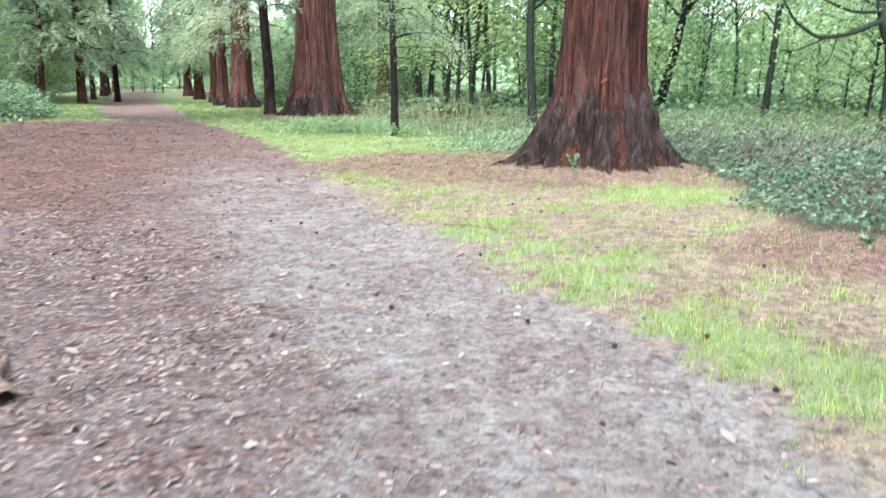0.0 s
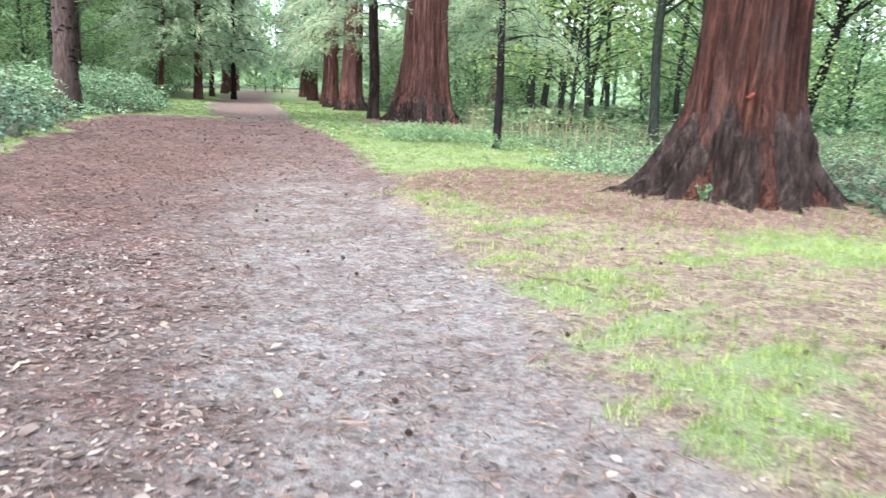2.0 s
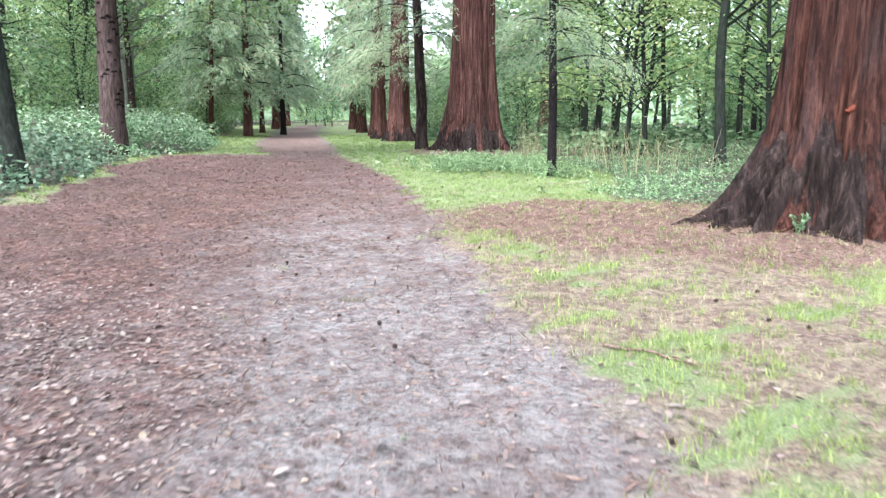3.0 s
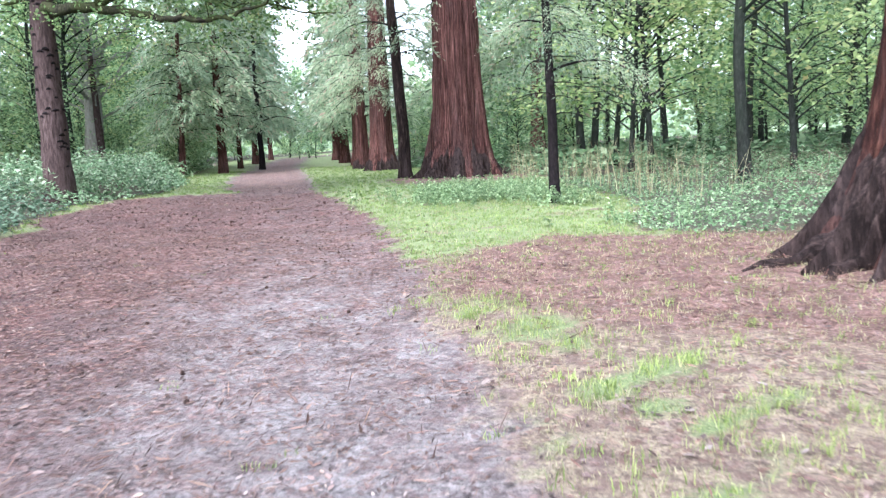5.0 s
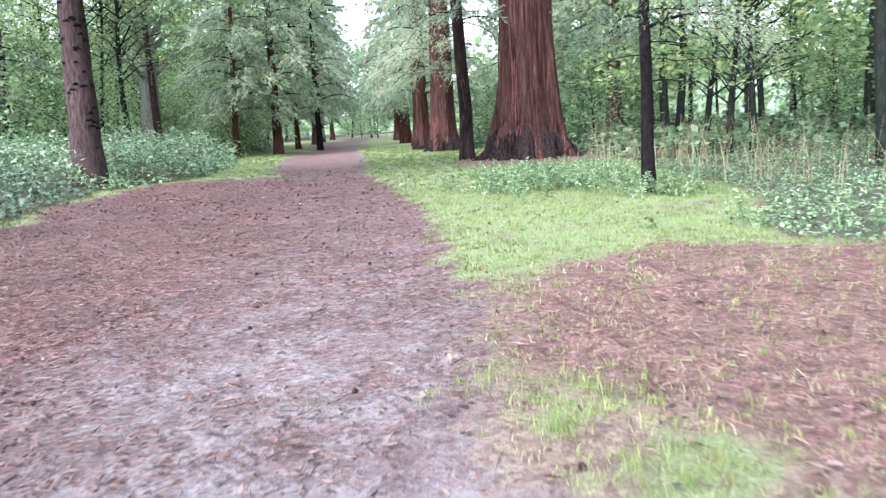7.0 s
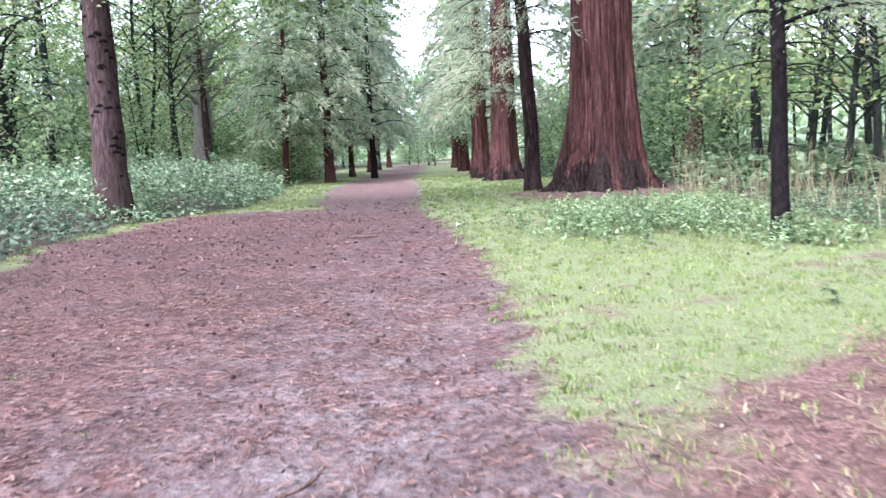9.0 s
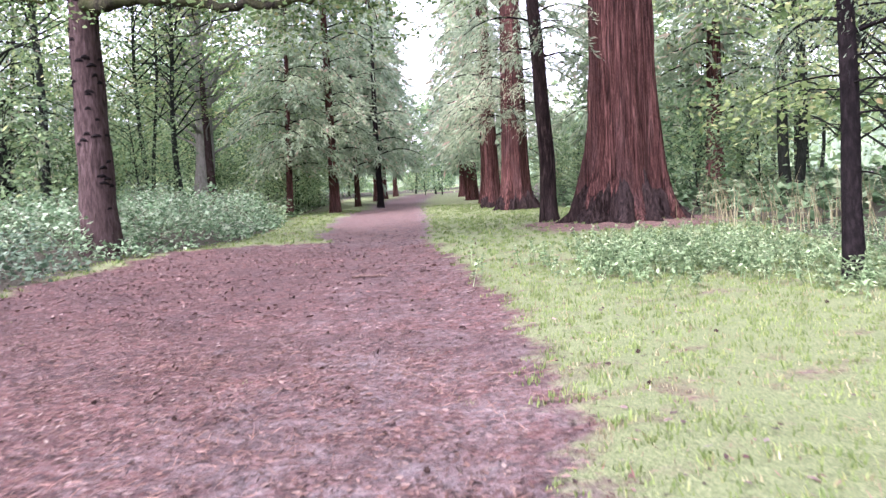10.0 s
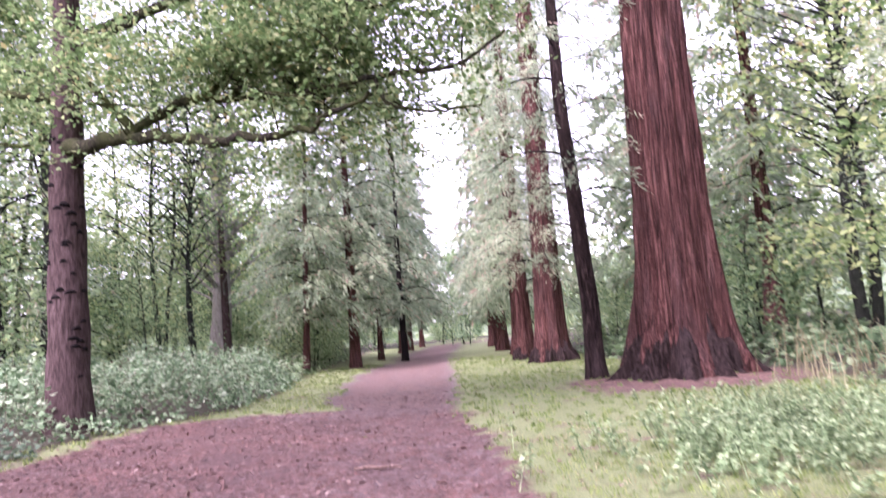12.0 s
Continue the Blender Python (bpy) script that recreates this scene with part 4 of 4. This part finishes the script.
def crooked_tree(x, y):
    """A bent tree with bare arching boughs that reach out low."""
    rng = np.random.default_rng(64)
    ob = thing("crooked_tree", x, y, "crooked dark tree with bare arching branches", "tree")
    tips = []

    def arm(name, p, r0, r1, label):
        p = np.array(p, float)
        u = np.linspace(0, len(p) - 1, 6 * len(p))
        q = np.stack([np.interp(u, np.arange(len(p)), p[:, k]) for k in range(3)], -1)
        for _ in range(4):
            q[1:-1] = (q[:-2] + 2 * q[1:-1] + q[2:]) / 4
        g = Geo()
        tube(g, q, np.linspace(r0, r1, len(q)), 9, 0.1, p[0, 2])
        part(name, g, M_THIN, ob, label, True)
        tips.extend(q[len(q) // 3:])
    arm("trunk", [(0, 0, -0.1), (0.05, 0, 1.2), (-0.05, 0, 2.4), (-0.4, 0, 3.1), (-0.5, 0.3, 4.6), (0.2, 0.5, 6.5), (0.3, 0.6, 9)], 0.17, 0.03, "bent dark trunk")
    for p, r in [([(-0.35, 0, 3.1), (-1.2, -0.2, 2.75), (-2.1, -0.4, 2.6), (-2.8, -0.5, 3.0), (-3.3, -0.5, 3.8), (-3.5, -0.5, 4.6)], 0.07),
                 ([(-0.4, 0, 3.3), (-1.4, -0.4, 3.25), (-2.6, -0.6, 3.7), (-3.2, -0.6, 4.5)], 0.05),
                 ([(-0.45, 0, 3.8), (-1.5, 0.4, 4.4), (-2.8, 0.5, 4.3), (-4.2, 0.4, 4.7)], 0.06),
                 ([(-0.3, 0.2, 4.4), (0.9, 0, 5.2), (2.2, -0.2, 5.2)], 0.06),
                 ([(-1.6, -0.3, 2.7), (-1.8, -0.5, 2.2), (-2.0, -0.6, 1.95)], 0.02),
                 ([(-2.0, -0.4, 2.6), (-2.6, -0.2, 2.3), (-3.3, -0.1, 2.35)], 0.022)]:
        arm("branch", p, r, 0.008, "bare arching branch")
    g = Geo()
    c = np.array(tips)[rng.integers(len(tips), size=420)] + rng.normal(size=(420, 3)) * [0.35, 0.35, 0.3]
    c = c[c[:, 2] > 3.3]
    p = (c[:, None] + rng.normal(size=(len(c), 14, 3)) * [0.2, 0.2, 0.1]).reshape(-1, 3)
    k = rng.uniform(0.7, 1.3, len(p))
    kites(g, p, rnd_dirs(rng, len(p), 0.5), rnd_dirs(rng, len(p)), 0.11 * k, 0.06 * k)
    tagged(part("foliage", g, M_COOL, ob, "loose pale green leaves"), "", "", "", "stuff")


crooked_tree(11.4, 20.0)


# ---- distance ----
def far_woods():
    rng = np.random.default_rng(5)
    g = Geo()
    n = 15000
    a = rng.uniform(0, 2 * math.pi, n)
    d = rng.uniform(92, 118, n)
    x, y = -12 + np.cos(a) * d, 35 + np.sin(a) * d
    top = 13 + 5 * waves(a * 14, d * 0.05, 1.0, 3.0)
    z = rng.random(n) * top
    gap = np.abs((x + 3) * 0.923 + (y - 13) * 0.385) < 3.2 + 0.12 * z
    keep = ~(gap & (y > 40) & (z > 2.5) & (rng.random(n) < 0.8))
    p = np.stack([x, y, z], -1)[keep]
    k = rng.uniform(0.7, 1.5, len(p))
    kites(g, p, rnd_dirs(rng, len(p), 0.5), rnd_dirs(rng, len(p)), 1.5 * k, 1.0 * k)
    ob = part("far_woods", g, M_COOL, None)
    tagged(ob, "distant green woodland closing the view", "trees", "", "stuff")


far_woods()


def backdrop():
    """Woodland beyond the last trees, its mist painted and glowing, with an uneven skyline."""
    g = Geo()
    n = 240
    a = np.linspace(0, 2 * math.pi, n + 1)
    top = 13 + 3 * np.sin(a * 9) + 2 * np.sin(a * 23 + 1) + 1.5 * np.sin(a * 57 + 2)
    top = np.where(np.abs(a - math.radians(113)) < 0.05, 3.5, top)
    x, y = -12 + np.cos(a) * 125, 35 + np.sin(a) * 125
    i = np.arange(n)
    g.add(np.stack([np.stack([x, y, 0 * a - 1], -1), np.stack([x, y, top], -1)], 0), np.stack([i, i + 1, n + 2 + i, n + 1 + i], -1))
    tagged(part("backdrop", g, M_MIST, None), "far woodland backdrop with painted, faintly glowing mist", "distance", "", "structure")


backdrop()


# ---- undergrowth ----
def undergrowth(name, x0, x1, y0, y1, density, size, height, side, seed, material, label, low=0.1, rise=1.2):
    """Mounded leafy ground growth; its height swells and sinks over the ground."""
    rng = np.random.default_rng(seed)
    n = int((x1 - x0) * (y1 - y0) * density)
    x, y = rng.uniform(x0, x1, n), rng.uniform(y0, y1, n)
    _, _, wr, wl_ = edges(x, y)
    inside = wr if side > 0 else wl_
    k = inside + 0.5 * waves(x, y, 1.7, seed) > 0
    x, y, inside = x[k], y[k], inside[k]
    h = height * smooth_step(-0.3, rise, inside) * np.clip(0.58 + 0.6 * waves(x, y, 1.1, seed) + 0.35 * waves(x, y, 2.9, seed + 1), 0.08, 2) + low
    n = len(x)
    z = ground_z(x, y) + np.maximum(h, 0.06) * (1 - rng.random(n) ** 2.2)
    s = size * rng.uniform(0.55, 1.4, n)
    g = Geo()
    way = rnd_dirs(rng, n, 0.5)
    way[:, 2] -= 0.12
    kites(g, np.stack([x, y, z], -1), way, rng.normal(size=(n, 3)) * 0.45 + [0, 0, 1], s, s * 0.72, -0.15)
    stems = Geo()
    for i in rng.integers(n, size=min(n // 34, 520)):
        if inside[i] < 0.4 * rise:
            continue
        a, L = rng.uniform(0, 6.3), rng.uniform(0.5, 1.5)
        t = np.linspace(0, 1, 6)
        gz = float(ground_z(x[i], y[i]))
        arc = np.stack([x[i] + np.cos(a) * L * t, y[i] + np.sin(a) * L * t, gz + (h[i] + 0.18) * np.sin(t * 2.5)], -1)
        tube(stems, arc, 0.005, 3)
        m = 18
        u = rng.uniform(0.2, 1, m)
        at = np.stack([np.interp(u, t, arc[:, q]) for q in range(3)], -1)
        turn = a + np.where(rng.random(m) < 0.5, 1.0, -1.0) * rng.uniform(0.6, 1.4, m)
        q = size * rng.uniform(0.8, 1.5, m)
        kites(g, at, np.stack([np.cos(turn), np.sin(turn), rng.normal(size=m) * 0.25 - 0.1], -1), rng.normal(size=(m, 3)) * 0.3 + [0, 0, 1], q, q * 0.7, -0.12)
    ob = part(name, g, material, None)
    tagged(ob, label, "undergrowth", "", "stuff")
    part("stems", stems, M_STICK, ob)


undergrowth("bramble_bank", -24, -5, 4, 24, 100, 0.12, 0.85, -1, 71, M_IVY, "blue-green ivy and bramble bank beside the path")
undergrowth("bramble_bank", -28, -12, 24, 40, 130, 0.125, 1.25, -1, 72, M_BRAMBLE_LIT, "green bramble bank under the trees, leaf colour paled for sky light")
undergrowth("bramble_bank", -52, -20, 36, 66, 22, 0.24, 0.6, -1, 73, M_BRAMBLE, "low green woodland growth under the trees")
undergrowth("ivy_patch", 2.6, 13, 7, 16.2, 400, 0.062, 0.42, 1, 74, M_IVY, "dense blue-green ivy and nettle patch beside the redwood")
undergrowth("bramble_patch", -4, 14, 16.2, 30, 210, 0.058, 0.6, 1, 75, M_BRAMBLE, "green brambles and nettles at the wood edge", 0.02, 6.0)
undergrowth("woodland_growth", -12, 24, 30, 60, 19, 0.26, 0.7, 1, 76, M_BRAMBLE, "low leafy growth on the wood floor")
undergrowth("woodland_growth", 13, 24, 6, 30, 40, 0.18, 0.5, 1, 77, M_COOL, "low leafy growth on the wood floor")


def nettle_patch():
    """Loose leafy plants standing in the grass."""
    rng = np.random.default_rng(9)
    g, st = Geo(), Geo()
    for cx, cy, rx, ry, n in [(-3.9, 23.4, 1.3, 1.7, 260), (-2.4, 23.4, 1.5, 1.5, 230), (-3.2, 26.2, 1.6, 1.4, 150), (-1.2, 21.2, 0.8, 0.6, 50), (0.3, 17.6, 1.3, 0.6, 24)]:
        for _ in range(n):
            x, y = cx + rng.normal() * rx * 0.55, cy + rng.normal() * ry * 0.55
            h = rng.uniform(0.14, 0.44)
            gz = float(ground_z(x, y))
            lean = rng.normal(size=2) * 0.12
            tube(st, [(x, y, gz - 0.02), (x + lean[0] * 0.5, y + lean[1] * 0.5, gz + h * 0.5), (x + lean[0], y + lean[1], gz + h)], [0.005, 0.004, 0.002], 4)
            k = 22
            t = rng.uniform(0.25, 1, k)
            at = np.stack([x + lean[0] * t, y + lean[1] * t, gz + h * t], -1)
            s = rng.uniform(0.045, 0.085, k)
            kites(g, at, rnd_dirs(rng, k, 0.4), np.tile([0.1, 0, 1.0], (k, 1)) + rng.normal(size=(k, 3)) * 0.2, s, s * 0.55)
    ob = part("nettle_patch", g, M_BRAMBLE, None)
    tagged(ob, "loose patch of green nettles in the grass", "nettles", "", "stuff")
    part("stems", st, M_BRAMBLE, ob)


nettle_patch()


def dry_stalks():
    """Tall bleached stalks of last summer's growth, at the wood edge."""
    rng = np.random.default_rng(19)
    g = Geo()
    for cx, cy, n in [(0.4, 25.6, 60), (-1.2, 29.0, 90), (1.4, 22.6, 40), (-2.6, 31.5, 60)]:
        for _ in range(n):
            x, y = cx + rng.normal() * 0.9, cy + rng.normal() * 0.9
            z, h = float(ground_z(x, y)), rng.uniform(0.5, 1.25)
            d = rng.normal(size=2) * 0.22 * h
            t = np.linspace(0, 1, 5)
            tube(g, np.stack([x + d[0] * t ** 1.7, y + d[1] * t ** 1.7, z + h * t], -1), np.linspace(0.007, 0.003, 5), 3)
    tagged(part("dry_stalks", g, M_STRAW, None), "tall bleached dry stalks at the wood edge", "dry stalks", "", "stuff")


dry_stalks()


# ---- grass ----
def blades(geo, x, y, h, w, rng, lean=0.5):
    n = len(x)
    a = rng.uniform(0, 6.3, n)
    d = np.stack([np.cos(a), np.sin(a), 0 * a], -1)
    b = rng.uniform(0, 6.3, n)
    s = np.stack([np.cos(b), np.sin(b), 0 * b], -1)
    o = np.stack([x, y, ground_z(x, y) - 0.008], -1)
    k = (lean * rng.uniform(0.2, 1.3, n) * h)[:, None]
    up = np.array([0, 0, 1.0])
    m = o + d * k * 0.35 + up * (h * 0.6)[:, None]
    t = o + d * k + up * h[:, None]
    W = w[:, None] / 2
    v = np.stack([o - s * W, o + s * W, m + s * W * 0.7, m - s * W * 0.7, t, t + s * 0.001], 1)
    i = np.arange(n)[:, None] * 6
    geo.add(v, np.concatenate([i + [0, 1, 2, 3], i + [3, 2, 5, 4]], 0))


def grass(name, x0, x1, y0, y1, tufts, per, h, w, seed, material, label, want):
    rng = np.random.default_rng(seed)
    n = int((x1 - x0) * (y1 - y0) * tufts)
    x, y = rng.uniform(x0, x1, n), rng.uniform(y0, y1, n)
    k = rng.random(n) < want(x, y)
    x, y = x[k], y[k]
    s = rng.uniform(0.5, 1.25, len(x))
    x, y, s = np.repeat(x, per), np.repeat(y, per), np.repeat(s, per)
    x, y = x + rng.normal(size=len(x)) * 0.035 * s, y + rng.normal(size=len(x)) * 0.035 * s
    g = Geo()
    blades(g, x, y, h * s * rng.uniform(0.5, 1.2, len(x)), w * rng.uniform(0.7, 1.3, len(x)), rng)
    tagged(part(name, g, material, None), label, "grass", "", "stuff")


def verge(x, y):
    c = covers(x, y)
    fray = 0.1 + 0.3 * waves(x, y, 2.3, 1.0) + 0.15 * waves(x, y, 6.1, 2.0)
    return np.clip(c[2] + 0.10 * (1 - c[4]) * (1 - c[3]), 0, 1) * (edges(x, y)[0] < fray)


def straw(x, y):
    c = covers(x, y)
    return np.clip(c[5] * (1 - 0.6 * c[2]) + 0.22 * c[1], 0, 1) * (c[4] < 0.2)


def left_strip(x, y):
    r, l, wr, wl_ = edges(x, y)
    return ((l < 0) & (wl_ < 0.4)) * 1.0


def stray(x, y):
    r, l, _, _ = edges(x, y)
    return (np.minimum(r, l) > 0) * smooth_step(0.55, 0.9, waves(x, y, 2.9, 7.0)) * 0.35 * smooth_step(6, 0, np.minimum(r, l))


grass("verge_grass", -3, 7, 0.5, 12.5, 150, 10, 0.07, 0.006, 81, M_GRASS, "bright green grass tufts along the path edge", verge)
grass("meadow_grass", -10, 4.5, 12.5, 24, 78, 8, 0.05, 0.011, 82, M_GRASS, "bright green short grass verge", verge)
grass("far_grass", -22, 0, 24, 52, 19, 7, 0.065, 0.028, 83, M_GRASS, "bright green grass strip running into the distance", verge)
grass("dry_grass", -2.5, 6.5, 1.5, 14, 95, 5, 0.045, 0.0065, 84, M_STRAW, "straw-coloured dry grass among the green", straw)
grass("dry_grass", -9, 4.5, 14, 26, 42, 6, 0.05, 0.010, 87, M_STRAW, "straw-coloured dry grass among the green", straw)
grass("path_grass", -24, -8, 12, 50, 22, 6, 0.055, 0.024, 85, M_GRASS, "bright grass strip between path and brambles", left_strip)
grass("stray_grass", -12, 3, 1, 26, 30, 9, 0.05, 0.005, 86, M_GRASS, "stray grass sprigs growing in the leaf litter", stray)


# ---- litter on the ground ----
def litter(name, x0, x1, y0, y1, n, size, seed, want, material, label, slim=0.6, lift=0.005, curl=0.14, flatness=0.07):
    rng = np.random.default_rng(seed)
    x, y = rng.uniform(x0, x1, n), rng.uniform(y0, y1, n)
    k = rng.random(n) < want(x, y)
    x, y = x[k], y[k]
    n = len(x)
    s = size * rng.uniform(0.45, 1.5, n)
    g = Geo()
    way = rnd_dirs(rng, n, flatness)
    at = np.stack([x, y, ground_z(x, y) + lift * rng.uniform(0.5, 1.4, n)], -1)
    up, w = rng.normal(size=(n, 3)) * curl + [0, 0, 1], s * slim * rng.uniform(0.6, 1.2, n)
    if slim > 0.3:
        fallen(g, at, way, up, s, w, rng)
    else:
        kites(g, at, way, up, s, w, 0.15)
    tagged(part(name, g, material, None), label, "leaf litter", "", "stuff")


def on_path(x, y):
    c = covers(x, y)
    r, l, _, _ = edges(x, y)
    return np.clip(c[4] * (1 - 0.85 * np.clip(c[0] * 1.2, 0, 1)) * (0.55 + 0.5 * waves(x, y, 1.3, 3.0)) + 0.05 + 0.1 * c[1], 0, 1) * (np.minimum(r, l) > -1.2)


def on_needles(x, y):
    c = covers(x, y)
    return np.clip(c[1] + 0.12 * c[4], 0, 1)


def on_trodden(x, y):
    c = covers(x, y)
    return np.clip(c[4] * (0.35 + 0.5 * waves(x, y, 1.9, 5.0) + 0.35 * waves(x, y, 5.1, 2.0)), 0, 1) * np.interp(y, [0, 7, 11], [0.45, 0.6, 1])


litter("leaf_litter", -9, 4, 0.6, 9, 150000, 0.04, 91, on_path, M_LITTER, "brown, grey and pale fallen leaves on the trodden soil", 0.5, 0.008, 0.22, 0.12)
litter("leaf_litter", -13, 0, 9, 19, 100000, 0.042, 92, on_path, M_RUSSET, "red-brown fallen leaves covering the path", 0.46, 0.008, 0.25, 0.14)
litter("leaf_litter", -18, -3, 19, 33, 44000, 0.058, 93, on_path, M_RUSSET, "red-brown fallen leaves covering the path", 0.62, 0.01, 0.25, 0.14)
litter("leaf_litter", -6, 2.5, 0.8, 8, 9000, 0.062, 99, on_path, M_LITTER, "larger curled brown leaves on the trodden soil", 0.6, 0.012, 0.35, 0.2)
litter("twig_crumbs", -9, 4, 0.6, 17, 75000, 0.038, 98, on_trodden, M_CRUMB, "dark bits of twig and bark trodden into the soil", 0.22, 0.006, 0.4, 0.12)
litter("needle_litter", -3, 7, 3, 19, 90000, 0.115, 94, on_needles, M_FALLEN_NEEDLE, "rusty fallen conifer needles on the mound", 0.05, 0.02, 0.5, 0.28)
litter("needle_litter", -9, 3, 1.2, 18, 120000, 0.085, 95, on_trodden, M_FALLEN_NEEDLE, "rusty fallen conifer needles on the path", 0.06, 0.016, 0.5, 0.2)


def on_verge(x, y):
    c = covers(x, y)
    return np.clip((1 - c[4]) * (1 - c[3]) * (0.55 + 0.5 * waves(x, y, 3.1, 8.0)), 0, 1) * np.interp(y, [0, 13, 17, 22], [1, 1, 0.25, 0.1])


litter("verge_litter", -4, 6.5, 1.5, 20, 24000, 0.08, 96, on_verge, M_FALLEN_NEEDLE, "brown needles and stalks strewn over the verge", 0.07, 0.02, 0.5, 0.3)
litter("verge_litter", -4, 6.5, 1.5, 20, 7000, 0.045, 97, on_verge, M_LITTER, "brown fallen leaves strewn over the verge", 0.6, 0.02)


# ---- sticks and cones ----
def stick(x, y, length, r, turn, label, seed, name="stick", fork=True, material=None):
    rng = np.random.default_rng(seed)
    ob = thing(name, x, y, label, "stick", "", turn, 1.0, 0.0)
    g = Geo()
    t = np.linspace(-0.5, 0.5, 9)
    p = np.stack([t * length, 0.06 * length * np.sin(t * 5 + seed), r * 0.8 + 0.02 * length * np.sin(t * 7 + seed) ** 2], -1)
    tube(g, p, r * np.linspace(1.15, 0.6, 9), 9, 0.12, seed)
    part("shaft", g, material or M_STICK, ob, "", True)
    if fork:
        q = Geo()
        s = np.linspace(0, 1, 5)
        tube(q, np.stack([0.1 * length + s * 0.25 * length, 0.02 * length + s * 0.12 * length, r + 0 * s], -1), r * np.linspace(0.6, 0.25, 5), 6)
        part("side_twig", q, material or M_STICK, ob, "", True)
    return ob


stick(-2.30, 3.72, 0.6, 0.045, 118, "thick broken branch lying on the leaf litter", 1, "fallen_branch", False)
stick(0.3, 7.85, 0.62, 0.010, -25, "thin dark twig lying at the grass edge", 2)
stick(-7.9, 22.9, 0.55, 0.022, 25, "short dead stick lying on the leafy path", 3)
for k in range(24):
    r_ = np.random.default_rng(200 + k)
    y_ = r_.uniform(2.6, 19)
    x_ = np.interp(y_, *EDGE_R) - r_.uniform(0.1, 4.0)
    stick(x_, y_, r_.uniform(0.12, 0.34), r_.uniform(0.004, 0.008), r_.uniform(0, 360), "small dark twig lying on the path", 300 + k, "twig", k % 3 == 0)


def cone_mesh():
    g = Geo()
    t = np.linspace(0, 1, 8)
    tube(g, np.stack([t * 0.045, 0 * t, 0.016 + 0 * t], -1), 0.017 * np.sin(0.25 + t * 2.6), 9, 0.1)
    rng = np.random.default_rng(4)
    n = 40
    u, a = rng.uniform(0.1, 0.95, n), rng.uniform(0, 6.3, n)
    r = 0.016 * np.sin(0.25 + u * 2.6)
    at = np.stack([u * 0.045, np.cos(a) * r, 0.016 + np.sin(a) * r], -1)
    way = np.stack([0.5 + 0 * a, np.cos(a), np.sin(a)], -1)
    kites(g, at, way, rnd_dirs(rng, n), 0.011, 0.011)
    return g


first_cone = tagged(part("conifer_cone", cone_mesh(), M_CONE, None), "small dark fallen conifer cone lying on the ground", "cone", "fallen cones")
first_cone.matrix_basis = pose(-2.0, 8.6, float(ground_z(-2.0, 8.6)), 0, 0, 30) @ Matrix.Scale(0.75, 4)
for k in range(60):
    r_ = np.random.default_rng(500 + k)
    y_ = r_.uniform(3, 21)
    x_ = np.interp(y_, *EDGE_R) + r_.uniform(-3.4, 2.6)
    if y_ > 11:
        x_ = np.interp(y_, *EDGE_R) + r_.uniform(-3.4, 5.0)
    if math.hypot(x_ - BIG[0], y_ - BIG[1]) > 2.2 and abs(x_ + 0.23 * y_) > 0.1:
        copy_thing(first_cone, pose(x_, y_, float(ground_z(x_, y_)) + 0.003, r_.uniform(-15, 15), r_.uniform(-10, 10), r_.uniform(0, 360)))


def sprig(x, y, z0, h, label, seed, material=None):
    rng = np.random.default_rng(seed)
    ob = thing("leafy_sprig", x, y, label, "plant", "", 0, 1.0, 0.0)
    st, lv = Geo(), Geo()
    for k in range(7):
        a, L = rng.uniform(0, 6.3), h * rng.uniform(0.6, 1.1)
        t = np.linspace(0, 1, 5)
        p = np.stack([np.cos(a) * t * L * 0.4, np.sin(a) * t * L * 0.4, z0 + t * L], -1)
        tube(st, p, np.linspace(0.005, 0.002, 5), 4)
        n = 9
        u = rng.uniform(0.3, 1, n)
        at = np.stack([np.interp(u, t, p[:, q]) for q in range(3)], -1)
        s = rng.uniform(0.04, 0.075, n)
        kites(lv, at, rnd_dirs(rng, n, 0.6), rnd_dirs(rng, n, 0.3) + [0, 0, 1], s, s * 0.6)
    part("stems", st, M_BRAMBLE, ob)
    part("leaves", lv, material or M_BRAMBLE, ob)


sprig(2.08, 12.3, 0.0, 0.22, "small leafy sprig growing at the redwood foot", 1)
sprig(4.05, 7.1, 0.0, 0.16, "low broad-leaved weed in the dry litter", 2, M_IVY)
